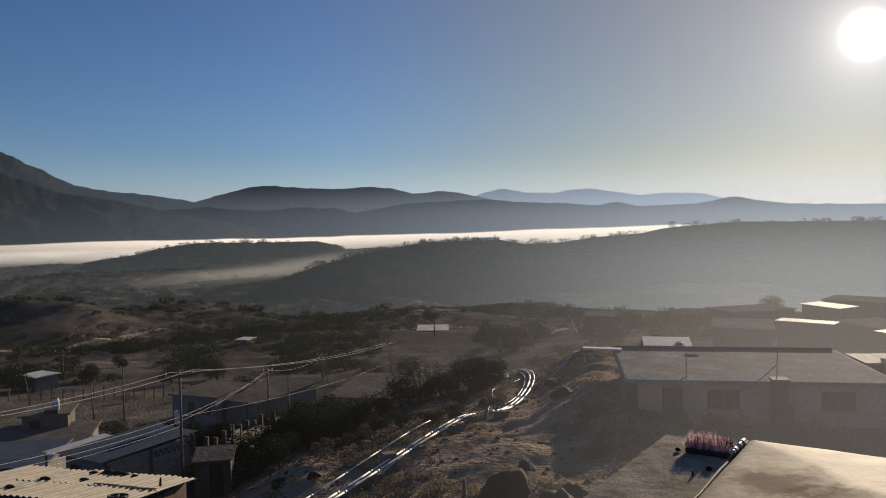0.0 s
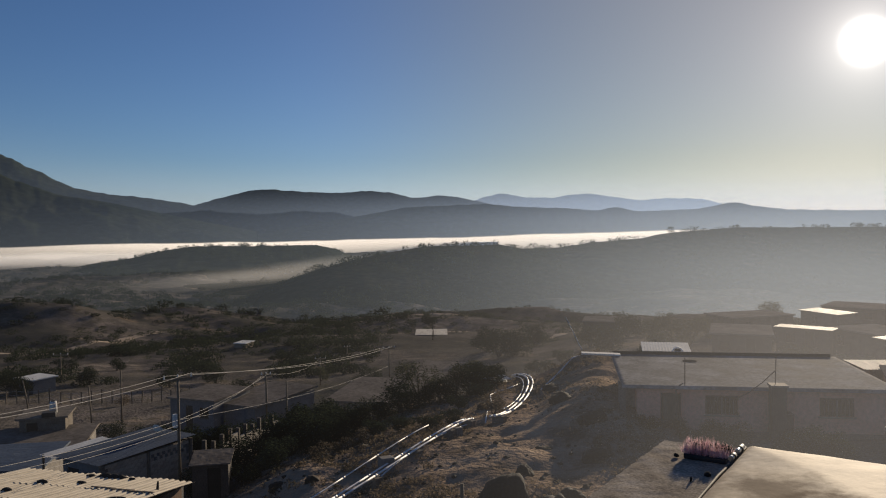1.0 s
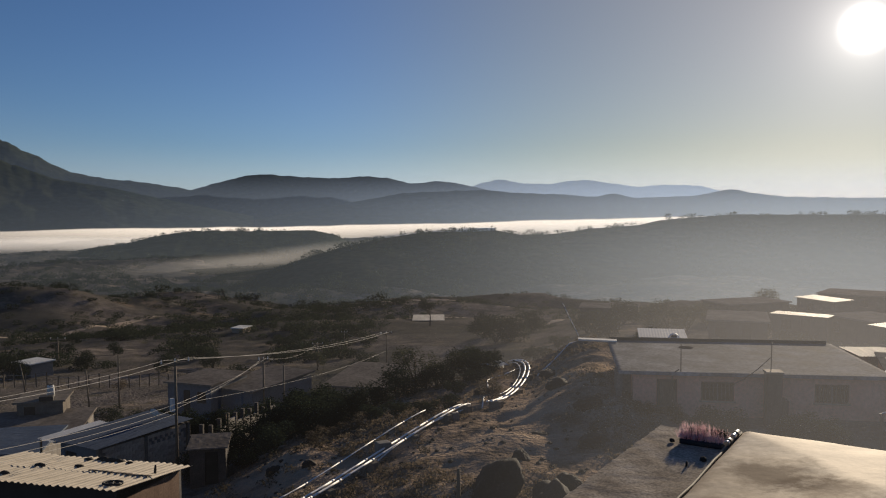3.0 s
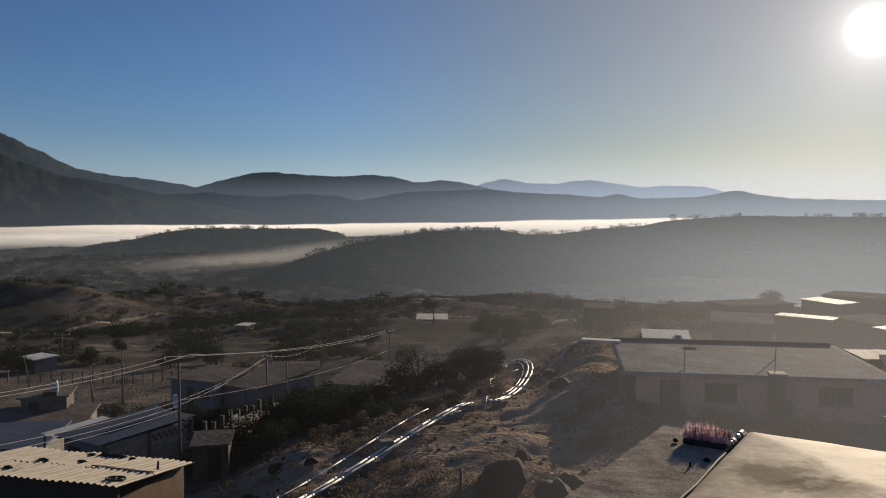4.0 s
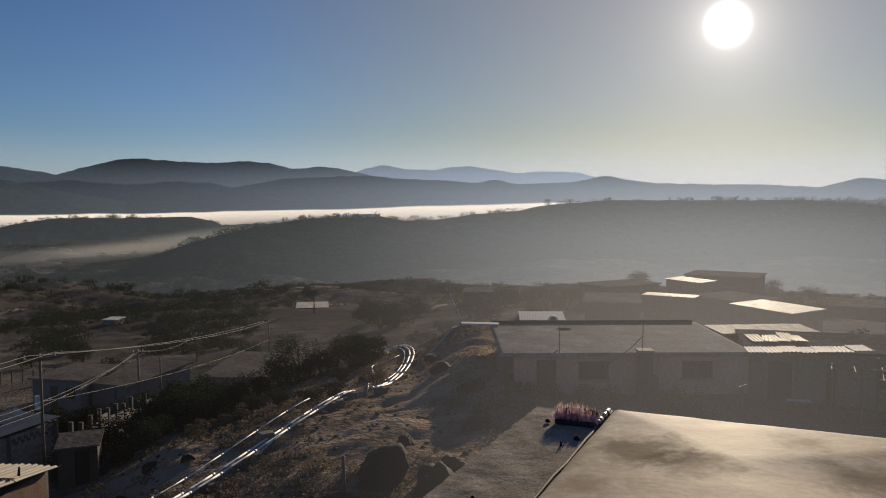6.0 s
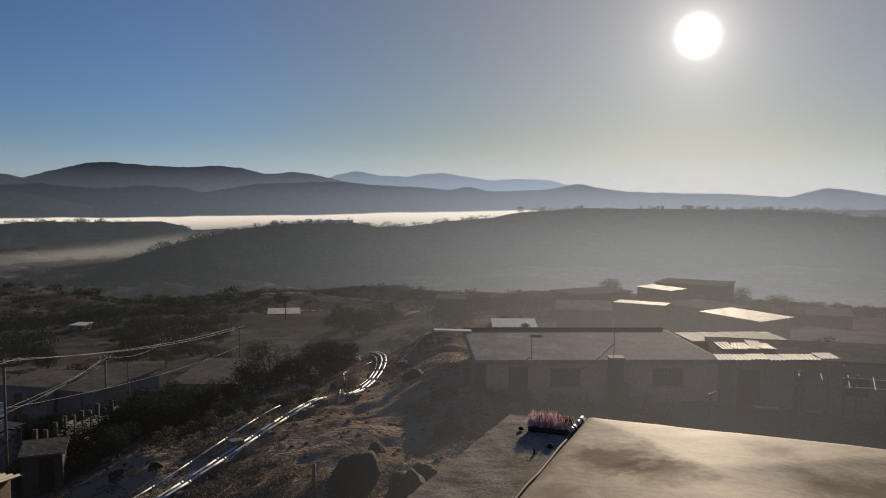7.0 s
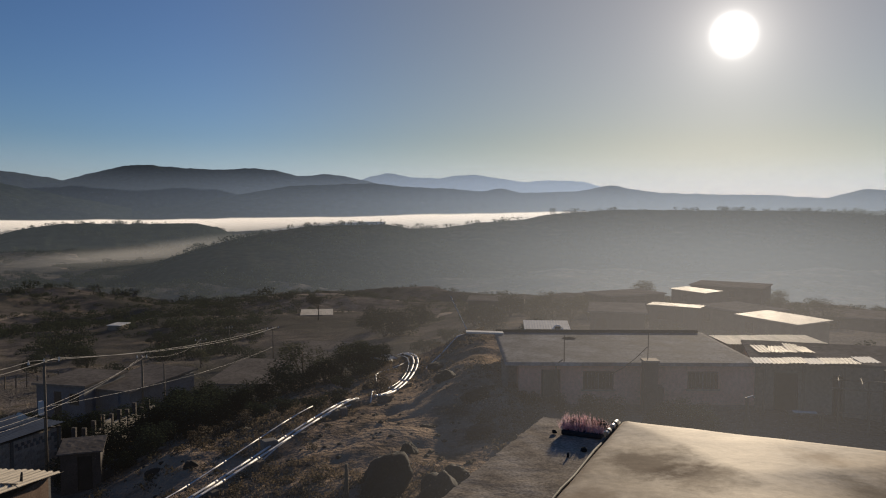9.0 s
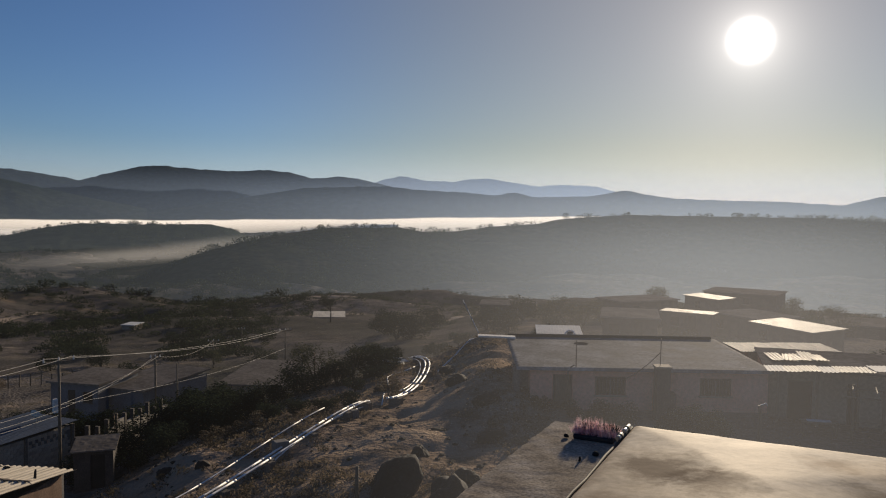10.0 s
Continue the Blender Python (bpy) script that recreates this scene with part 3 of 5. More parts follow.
# ---- the roof underfoot and its ledge ----
e = empty("flat_roof", turned((2.155, 5.625, -1.6), -32.9), "smooth cream cement flat roof, stained and worn, glossy in low sun", "roof")


def deck_mesh(w, d, thick):
    bm = bmesh.new()
    nx, ny = 150, 150
    g = []
    for i in range(nx + 1):
        row = []
        for k in range(ny + 1):
            x, y = w * (i / nx) ** 1.3, -d * (k / ny) ** 1.3
            z = 0.006 * noise.fractal(Vector((x * 0.5, y * 0.5, 2)), 1, 2, 3) + 0.003 * noise.fractal(Vector((x * 3, y * 3, 9)), 1, 2, 3)
            z += 0.19 * (1 - math.exp(-0.5 * max(0.0, min(-y, x / 0.85))))
            # a second, shallower fall towards the stair side
            past, along = 0.648 * (x - 1.02) - 0.761 * (y + 1.07), 0.761 * (x - 1.02) + 0.648 * (y + 1.07)
            z -= 0.09 * (1 - math.exp(-1.5 * max(0.0, past))) * min(1.0, max(0.0, (along + 0.3) / 0.6))
            edge = min(x, -y)
            row.append(bm.verts.new((x, y, z - 0.03 * max(0, 1 - edge / 0.06) ** 2)))
        g.append(row)
    for i in range(nx):
        for k in range(ny):
            bm.faces.new((g[i][k], g[i][k + 1], g[i + 1][k + 1], g[i + 1][k]))
    for line in (g[0], [r[0] for r in g], g[-1], [r[-1] for r in g]):
        low = [bm.verts.new((v.co.x, v.co.y, -thick)) for v in line]
        for i in range(len(line) - 1):
            bm.faces.new((line[i], line[i + 1], low[i + 1], low[i]))
    bmesh.ops.recalc_face_normals(bm, faces=bm.faces)
    return bm


def stained(m, spots):
    """Brown water stains round places of the slab, ragged at the rim."""
    n, l = m.node_tree.nodes, m.node_tree.links
    bsdf = n["Principled BSDF"]
    was = bsdf.inputs["Base Color"].links[0].from_socket
    co = n["Texture Coordinate"]
    t = n.new("ShaderNodeTexNoise")
    t.inputs["Scale"].default_value, t.inputs["Detail"].default_value, t.inputs["Roughness"].default_value = 3.2, 12, 0.75
    l.new(co.outputs["Object"], t.inputs["Vector"])
    for place, size, colour, at in spots:
        d = n.new("ShaderNodeVectorMath")
        d.operation = "DISTANCE"
        d.inputs[1].default_value = place
        l.new(co.outputs["Object"], d.inputs[0])
        w = n.new("ShaderNodeMath")
        w.operation, w.inputs[1].default_value = "MULTIPLY_ADD", 2.4 * size
        l.new(t.outputs[0], w.inputs[0])
        l.new(d.outputs["Value"], w.inputs[2])
        r = n.new("ShaderNodeMapRange")
        r.inputs["From Min"].default_value, r.inputs["From Max"].default_value = size * 2.1, size * 1.5
        r.inputs["To Max"].default_value = at
        l.new(w.outputs[0], r.inputs[0])
        x = n.new("ShaderNodeMix")
        x.data_type = "RGBA"
        x.inputs["B"].default_value = (*colour, 1)
        l.new(r.outputs[0], x.inputs["Factor"])
        l.new(was, x.inputs["A"])
        was = x.outputs["Result"]
        dull = n.new("ShaderNodeMath")
        dull.operation, dull.inputs[1].default_value, dull.use_clamp = "MULTIPLY_ADD", 0.16, True
        l.new(r.outputs[0], dull.inputs[0])
        l.new(bsdf.inputs["Roughness"].links[0].from_socket, dull.inputs[2])
        l.new(dull.outputs[0], bsdf.inputs["Roughness"])
    l.new(was, bsdf.inputs["Base Color"])


stained(SCREED, [((0.38, -0.98, 0), 0.42, (0.15, 0.1, 0.06), 0.8), ((0.72, -1.2, 0), 0.32, (0.17, 0.115, 0.07), 0.7), ((1.75, -1.05, 0), 0.45, (0.2, 0.15, 0.1), 0.8),
                 ((1.3, -0.5, 0), 0.25, (0.34, 0.22, 0.12), 0.5), ((2.6, -0.8, 0), 0.5, (0.28, 0.2, 0.13), 0.5), ((0.8, -2.4, 0), 0.6, (0.25, 0.17, 0.1), 0.6),
                 ((0.2, -1.7, 0), 0.22, (0.3, 0.2, 0.12), 0.6)])
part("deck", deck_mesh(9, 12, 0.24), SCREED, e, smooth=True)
part("slab_edge", box(0.004, 8.9, -11.9, -0.004, -0.3, -0.12, 0.01), CONCRETE, e, "rough grey concrete edge")
part("wall", box(0.25, 8.7, -11.6, -0.3, -7.5, -0.3), BLOCK, e)
rng = random.Random(4)
# conduit along the roof's edge, with bright couplings
e = empty("conduit", turned((2.155, 5.625, -1.6), -32.9), "dark cable conduit with bright steel couplings along the roof edge", "pipe")
part("cable", tube([(-0.014 + 0.003 * math.sin(i * 1.7), -0.25 * i, -0.03 + 0.004 * math.sin(i * 2.3)) for i in range(0, 40)], 0.012, 7), DARK, e, smooth=True)
for y, ln in ((-0.06, 0.16), (-0.3, 0.1), (-2.02, 0.17), (-2.35, 0.12), (-4.4, 0.15)):
    part("coupling", tube([(-0.02, y, -0.006), (-0.022, y - ln * 0.9, -0.006), (-0.022, y - ln, -0.008)], 0.018, 10), STEEL, e, "bright steel coupling", smooth=True)
    part("clamp", tube([(-0.021, y - ln * 0.42, -0.006), (-0.021, y - ln * 0.58, -0.006)], 0.022, 10), DARK, e, smooth=True)

e = empty("ledge", turned((1.9, 6.83, -1.9), -32.9), "rough weathered grey concrete ledge with chipped edges", "ledge")


def rough_slab(x0, x1, y0, y1, z0, z1, nx, ny, amp, seed):
    bm = bmesh.new()
    g = []
    for i in range(nx + 1):
        row = []
        for k in range(ny + 1):
            x, y = x0 + (x1 - x0) * i / nx, y0 + (y1 - y0) * k / ny
            off = noise.fractal(Vector((x * 4, y * 4, seed)), 0.9, 2.2, 5)
            chip = 0.02 * noise.fractal(Vector((x * 9, y * 9, seed + 3)), 1, 2, 3)
            ex = chip if i in (0, nx) else 0
            row.append(bm.verts.new((x + ex, y + (chip if k in (0, ny) else 0), z1 + amp * off)))
        g.append(row)
    for i in range(nx):
        for k in range(ny):
            bm.faces.new((g[i][k], g[i][k + 1], g[i + 1][k + 1], g[i + 1][k]))
    for line in (g[0], [r[0] for r in g], g[-1], [r[-1] for r in g]):
        low = [bm.verts.new((v.co.x, v.co.y, z0)) for v in line]
        for i in range(len(line) - 1):
            bm.faces.new((line[i], line[i + 1], low[i + 1], low[i]))
    bmesh.ops.recalc_face_normals(bm, faces=bm.faces)
    return bm


part("top", rough_slab(0, 0.83, -9, 0, -0.22, 0, 30, 220, 0.006, 11), LEDGE, e, smooth=False)
part("wall", box(0.1, 0.8, -8.8, -0.1, -7, -0.22), BLOCK, e)
for i in range(14):
    stone = link("stone", boulder_mesh(rng, [rng.uniform(0.008, 0.03) for _ in range(3)], 2), ROCK)
    stone.matrix_world = turned((1.9, 6.83, -1.9), -32.9) @ Matrix.Translation((rng.uniform(0.1, 0.75), rng.uniform(-5, -0.1), 0.012))
    tagged(stone, "small dark stone lying on the concrete ledge", "stone", "stones on the ledge")

# a mat of pink spiky flowers at the end of the ledge
PETAL = material("pink_spikes", [(0.7, 0.38, 0.42), (0.92, 0.74, 0.76)], 9, 0.7, 0, 4, 0.2, trans=0.5)
TAN = material("tan_plaster", [(0.24, 0.18, 0.13), (0.36, 0.29, 0.22)], 0.4, 0.9, 0.2, 7, 0.25)
TUB = material("black_plastic", [(0.012, 0.012, 0.014), (0.03, 0.03, 0.034)], 2, 0.75, 0.1, 4, 0.2)
e = empty("flower_tray", turned((1.9, 6.83, -1.9), -32.9) @ Matrix.Translation((0.46, -0.36, 0.012)) @ Matrix.Diagonal((0.68, 0.9, 0.85, 1)), "low dark tray of dense pink spiky flowers on the ledge", "planter")
part("tray", box(-0.24, 0.24, -0.12, 0.11, -0.01, 0.035, 0.01), TUB, e, smooth=True)
bm = bmesh.new()
for i in range(900):
    p = Vector((rng.uniform(-0.27, 0.26), rng.uniform(-0.11, 0.12), 0.035))
    tip = p + Vector((rng.gauss(0, 0.022), rng.gauss(0, 0.02), rng.uniform(0.05, 0.13) * (1.1 - abs(p.x) - 0.6 * p.x)))
    s = Vector((rng.uniform(-1, 1), rng.uniform(-1, 1), 0)).normalized() * 0.0042
    bm.faces.new([bm.verts.new(p - s), bm.verts.new(p + s), bm.verts.new(tip)])
leaves = bmesh.new()
for i in range(1300):
    add_leaf(leaves, Vector((rng.uniform(-0.26, 0.25), rng.uniform(-0.01, 0.11), rng.uniform(0.02, 0.105))), rng.uniform(0.012, 0.024), rng, 0.9)
part("foliage", leaves, LEAF, e, "dense dark green leaves under the flowers")
part("blossom", bm, PETAL, e, "pink backlit flower spikes")

# ---- pink house ----
H = turned((9.19, 41.36, -11.6), -8.5)
e = empty("house", H, "single-storey faded pink house with a flat pale concrete roof", "house")
GLASS = material("dark_glass", [(0.008, 0.009, 0.01), (0.02, 0.021, 0.023)], 1, 0.3, 0, 3, 0.1, spec=0.25)
# darker, browner block for the column, huts and far house walls
DARKBLOCK = material("dark_block", [(0.05, 0.042, 0.038), (0.1, 0.085, 0.075)], 0.9, 0.95, 0.4, 6, 0.3)
IRON = material("dark_iron", [(0.03, 0.028, 0.026), (0.07, 0.06, 0.05)], 3, 0.6, 0.1, 4, 0.2, metal=0.4)
holes = [(2.08, 3.05, 0.5, 2.62), (4.32, 5.87, 1.58, 2.52), (9.87, 11.43, 1.62, 2.52)]
part("front_wall", wall_with_openings(bmesh.new(), 0.85, 13.4, 0, 0.18, -0.6, 2.9, holes), PINK, e)
part("side_wall", box(0.85, 1.03, 0.18, 9.2, -0.6, 2.9), PINK, e)
part("side_wall", box(13.22, 13.4, 0.18, 9.2, -0.6, 2.9), PINK, e)
part("back_wall", box(0.85, 13.4, 9.2, 9.38, -0.6, 2.9), BLOCK, e)
# unlit rooms behind the openings, as one near-black sheet
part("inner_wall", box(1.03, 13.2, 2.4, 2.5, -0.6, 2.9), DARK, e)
part("plinth", box(0.8, 13.45, -0.06, 0.0, -0.6, 0.75, 0.01), CONCRETE, e, "bare grey plinth")
TAR = material("dull_tar", [(0.02, 0.018, 0.017), (0.045, 0.04, 0.037)], 1.5, 0.95, 0.2, 6, 0.3, spec=0.0)
ROOFTOP = material("pale_roof_screed", [(0.08, 0.08, 0.083), (0.19, 0.188, 0.187), (0.36, 0.352, 0.345)], 0.45, 0.9, 0.1, 10, 0.4, fine=12, spec=0.01)
r = part("roof", rough_slab(0.1, 13.6, -0.35, 9.6, -0.0, 0.15, 60, 44, 0.006, 5), ROOFTOP, e, smooth=True)
r.location = (0, 0, 2.9)
part("kerb", box(0.2, 13.3, 9.42, 9.6, 3.04, 3.22, 0.02), TAR, e, "dark tarred kerb at the back of the roof")
for bearing, width in ((16.9, 0.03),):
    ends = [H.inverted() @ (polar(bearing, dd, -8.5)) for dd in (42.6, 51.2)]
    part("joint", tube([(q.x, q.y, 3.04) for q in ends], width, 6), TAR, e, "dark tarred seam across the roof")
part("roof_patch", tube([(4.6, 7.2, 3.02), (4.6, 7.2, 3.075)], 0.42, 14), TAR, e, "dark round patch")
part("side_pillar", box(0.0, 0.3, 0.1, 0.5, -0.6, 2.9), BLOCK, e)
part("side_pillar", box(0.0, 0.85, 1.2, 1.4, -0.6, 2.9), BLOCK, e)
for x0, x1, z0, z1 in holes[1:]:
    w = part("window", box(x0, x1, 0.08, 0.1, z0, z1), GLASS, e, "dark barred window")
    bm = box(x0 - 0.03, x1 + 0.03, -0.02, 0.06, z1 - 0.06, z1 + 0.03)
    add_box(bm, x0 - 0.03, x0 + 0.05, -0.02, 0.06, z0, z1)
    add_box(bm, x1 - 0.05, x1 + 0.03, -0.02, 0.06, z0, z1)
    part("frame", bm, IRON, w)
    part("sill", box(x0 - 0.12, x1 + 0.12, -0.1, 0.05, z0 - 0.09, z0, 0.015), TAN, w, "pale plastered sill")
    for i in range(1, 8):
        x = x0 + (x1 - x0) * i / 8
        r = 0.03 if i == 4 else 0.012
        part("bar", box(x - r, x + r, -0.01, 0.02, z0, z1), BLOCK, w)
    for f in (0.35, 0.7):
        part("crossbar", box(x0, x1, 0.0, 0.025, z0 + (z1 - z0) * f - 0.012, z0 + (z1 - z0) * f + 0.012), IRON, w)
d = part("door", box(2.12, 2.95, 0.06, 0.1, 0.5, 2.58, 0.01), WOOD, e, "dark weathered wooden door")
part("door_frame", add_box(box(2.06, 2.14, -0.02, 0.1, 0.5, 2.64), 2.99, 3.07, -0.02, 0.1, 0.5, 2.64), IRON, d)
part("handle", tube([(2.86, -0.02, 1.5), (2.86, 0.06, 1.5)], 0.03, 8), STEEL, d)
e = empty("masonry_column", H @ Matrix.Translation((7.3, -1.0, 0)), "tall dark block column with a pale cap beside the house", "column")
part("shaft", box(0, 0.72, 0, 0.72, -0.6, 3.22, 0.03), DARKBLOCK, e)
part("buttress", box(0.72, 1.05, 0.05, 0.7, -0.6, 1.9, 0.03), DARKBLOCK, e)
part("cap", box(-0.06, 0.78, -0.06, 0.78, 3.22, 3.32, 0.02), TAN, e, "pale plastered cap")
part("rebar", tube([(0.25, 0.4, 3.3), (0.28, 0.42, 4.7)], 0.022, 6), IRON, e)
part("drain", tube([(0.2, 0.3, 4.0), (-0.35, 0.4, 3.4), (-1.0, 0.6, 2.8), (-1.6, 0.9, 2.4)], 0.025, 6), IRON, e)
p = link("prop_pole", tube([(0, 0, -0.6), (-0.1, 0.1, 1.2), (-0.25, 0.3, 2.6), (-0.1, 0.3, 2.85), (0.1, 0.3, 3.0)], 0.05, 7, 0.7), WOOD, smooth=True)
p.matrix_world = H @ Matrix.Translation((3.05, -0.5, 0.2))
tagged(p, "grey crooked wooden pole leaning beside the house door", "pole")
p = link("board", box(-0.35, 0.35, 0, 0.05, 0, 1.1, 0.01), WOOD)
p.matrix_world = H @ Matrix.Translation((2.5, -0.7, 0.4)) @ pose(0, 0, 0, 14, -12, 0)
tagged(p, "grey wooden board leaning against the house front", "board")
plank = link("roof_sheet", box(-2.1, 0.3, -0.35, 0.3, 0, 0.1, 0.008), WHITE)
plank.matrix_world = Matrix.Translation(polar(12.2, 51.2, -8.52)) @ pose(0, 0, 0, 0, 1.5, -8.5)
tagged(plank, "bright zinc sheet sticking out from the house roof", "sheet")
rod = link("antenna_rod", tube([polar(9.9, 52, -8.4), polar(9.3, 52, -7.3), polar(8.74, 52, -6.25)], 0.035, 6), STEEL)
tagged(rod, "thin leaning steel rod above the house roof", "rod")

# ---- buildings below ----
def flat_house(name, label, p, turn, width, depth, roof_z, wall_mat, roof_mat, floor_drop=3.2, over=0.25, openings=(), thick=0.14, slope=0.0, category="house"):
    """A plain house; p is the front left roof corner, roof_z its height; openings: (x0, x1, z0, z1) below the roof's underside."""
    base = roof_z - floor_drop
    e = empty(name, turned((p[0], p[1], base), turn), label, category)
    h = floor_drop - thick
    bm = wall_with_openings(bmesh.new(), 0, width, 0, 0.15, -1.5, h, [(a, b, h + c, h + dd) for a, b, c, dd in openings])
    part("front_wall", bm, wall_mat, e)
    part("side_wall", box(0, 0.15, 0.15, depth, -1.5, h), wall_mat, e)
    part("side_wall", box(width - 0.15, width, 0.15, depth, -1.5, h), wall_mat, e)
    part("back_wall", box(0.15, width - 0.15, depth - 0.15, depth, -1.5, h), wall_mat, e)
    r = part("roof", rough_slab(-over, width + over, -over, depth + over, 0, thick, 24, 24, 0.015, int(p[1])), roof_mat, e)
    r.location = (0, 0, h)
    r.rotation_euler = (slope, 0, 0)
    for a, b, c, dd in openings:
        low = h + c
        if c < -1.6:
            # doorway shade as a near-black panel set in the hole
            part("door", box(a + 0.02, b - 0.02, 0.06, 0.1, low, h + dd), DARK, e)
        else:
            w = part("window", box(a, b, 0.06, 0.08, low, h + dd), GLASS, e)
            part("frame", add_box(box(a, b, 0.02, 0.06, low, low + 0.05), (a + b) / 2 - 0.02, (a + b) / 2 + 0.02, 0.02, 0.06, low, h + dd), IRON, w)
            part("sill", box(a - 0.06, b + 0.06, -0.05, 0.03, low - 0.06, low), CONCRETE, w)
    return e


BLUEWALL = material("faded_blue_wall", [(0.1, 0.108, 0.12), (0.16, 0.17, 0.182)], 0.5, 0.9, 0.2, 6, 0.2)
BROWNROOF = material("brown_concrete_roof", [(0.11, 0.097, 0.086), (0.2, 0.178, 0.158)], 0.25, 0.9, 0.3, 9, 0.3, fine=12, spec=0.0)
RUST = material("rusty_sheet", [(0.12, 0.06, 0.035), (0.24, 0.16, 0.11)], 0.8, 0.8, 0.2, 7, 0.35, metal=0.2)
flat_house("house", "small faded blue house with a grey flat roof", (-23.6, 68.5), -20, 4.4, 5.5, -14.9, BLUEWALL, BROWNROOF, 3.2,
           openings=[(1.6, 2.3, -2.6, -0.5), (3.0, 3.9, -1.5, -0.6)])
flat_house("house", "faded blue house with a wide brown roof", (-20.2, 69.3), -28, 4.8, 8.2, -15.5, BLUEWALL, BROWNROOF, 3.0,
           openings=[(0.5, 1.0, -2.5, -0.4)], slope=0.03)
flat_house("house", "low house with a broad brown concrete roof among bushes", (-11.3, 76.0), -11.3, 9.0, 11.4, -17.0, TAN, BROWNROOF, 2.6,
           openings=[(1.0, 2.0, -1.5, -0.6), (4.0, 4.9, -2.3, -0.3)])
flat_house("house", "low house with a weathered brown roof behind trees", (-6.2, 97.3), -18, 9.5, 13, -19.2, TAN, BROWNROOF, 2.6, openings=[(2, 3, -1.5, -0.6)])
flat_house("hut", "small flat-roofed concrete hut with a tank on top", (-33.0, 61.6), 15, 3.3, 3.0, -15.0, CONCRETE, CONCRETE, 2.4, openings=[(0.5, 1.3, -2.2, -0.3)])
flat_house("house", "low unfinished house with a wide grey concrete roof", (-34.5, 55.6), 14, 8.2, 6.8, -16.1, BLOCK, BROWNROOF, 2.8, openings=[(1, 2.2, -1.5, -0.6), (4, 4.9, -2.4, -0.3)])
flat_house("house", "dark blue-roofed low house beside the dirt yard", (-33, 47.5), 10, 8, 6, -15.0, BLOCK, BLUE_ROOF, 2.6, openings=[(3, 4, -1.5, -0.6)])
flat_house("house", "small whitewashed box house with a bright flat roof", (-54.6, 101.6), -27, 3.2, 3.2, -19.5, BLUEWALL, WHITE, 3.2, openings=[(1.4, 2.2, -2.6, -0.4)])
flat_house("shed", "small far shed with a bright white roof", (-48.2, 183.6), -14, 2.8, 4.0, -27.6, TAN, WHITE, 2.4)
flat_house("shed", "dark little hut with a rusty sheet roof", (-13.6, 42.6), 10, 1.9, 2.2, -12.95, DARKBLOCK, BROWNROOF, 2.1, over=0.15, thick=0.07, openings=[(0.8, 1.5, -2.0, -0.2)], slope=0.05)

tank = empty("water_tank", Matrix.Translation((-31.2, 63.4, -14.98)), "small white water tank on a concrete hut roof", "tank")
part("body", tube([(0, 0, 0), (0, 0, 0.75), (0, 0, 0.9)], 0.3, 14, 0.8), WHITE, tank, smooth=True)
part("lid", tube([(0, 0, 0.9), (0, 0, 0.98)], 0.16, 12), DARK, tank)
box_ob = link("crate", box(-0.5, 0.5, -0.4, 0.4, 0, 0.35, 0.04), DARK)
box_ob.matrix_world = turned((-30.9, 62.1, -14.97), 20)
tagged(box_ob, "dark crate lying on the hut roof", "crate")

# blue-roofed workshop with a block wall
W = turned((-21.7, 45.05, -16.0), -30)
e = empty("workshop", W, "block-walled workshop with a blue painted sheet roof", "building")
bm = wall_with_openings(bmesh.new(), 0, 3.3, 0, 0.15, -1.2, 2.8, [(0.4, 1.4, 0.2, 2.3), (1.9, 2.9, 0, 2.2)])
part("front_wall", bm, BLUEWALL, e)
part("back_wall", box(0, 3.3, 6.25, 6.4, -1.2, 2.7), BLOCK, e)
part("wall_core", box(3.17, 3.27, 0.15, 6.25, -1.2, 2.72), BLOCK, e)
part("side_wall", box(0, 0.15, 0.15, 6.25, -1.2, 2.7), BLOCK, e)
# both doorways closed by near-black panels that carry their shade
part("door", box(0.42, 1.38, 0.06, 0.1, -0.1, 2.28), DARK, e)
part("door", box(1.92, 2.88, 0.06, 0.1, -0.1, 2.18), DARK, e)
part("corner_post", box(3.17, 3.41, -0.06, 0.18, -1.2, 2.8, 0.02), CONCRETE, e)
part("corner_post", box(3.17, 3.39, 3.05, 3.25, -1.2, 2.75, 0.02), CONCRETE, e)
part("corner_post", box(3.17, 3.41, 6.25, 6.45, -1.2, 2.8, 0.02), CONCRETE, e)
for i in range(4):
    s = part("roof_sheet", sheet_mesh(1.12, 6.9, 0.26, 0.03), BLUE_ROOF, e)
    s.matrix_basis = Matrix.Translation((-0.5 + i * 1.0, -0.35, 2.86 + 0.005 * (i % 2))) @ pose(0, 0, 0, 1.0, 0, 0)
for i in range(2):
    s = part("lean_to_sheet", sheet_mesh(0.9, 4.2, 0.2, 0.03), WHITE, e, "pale sheet lean-to roof")
    s.matrix_basis = Matrix.Translation((-1.9 + i * 0.82, -0.2, 2.7)) @ pose(0, 0, 0, 1, 4, 0)
part("lean_to_post", box(-1.8, -1.7, -0.1, 0.0, -1.2, 2.72), WOOD, e)
part("lean_to_post", box(-1.8, -1.7, 3.6, 3.7, -1.2, 2.72), WOOD, e)
MASON = material("tan_block", [(0.34, 0.28, 0.22), (0.5, 0.43, 0.35)], 1.2, 0.95, 0.4, 6, 0.25, vary=0.15, spec=0.05)
full, vent = box(0, 0.06, 0, 0.39, 0, 0.19, 0.008), box(0, 0.05, 0, 0.16, 0, 0.19, 0.008)
meshes = []
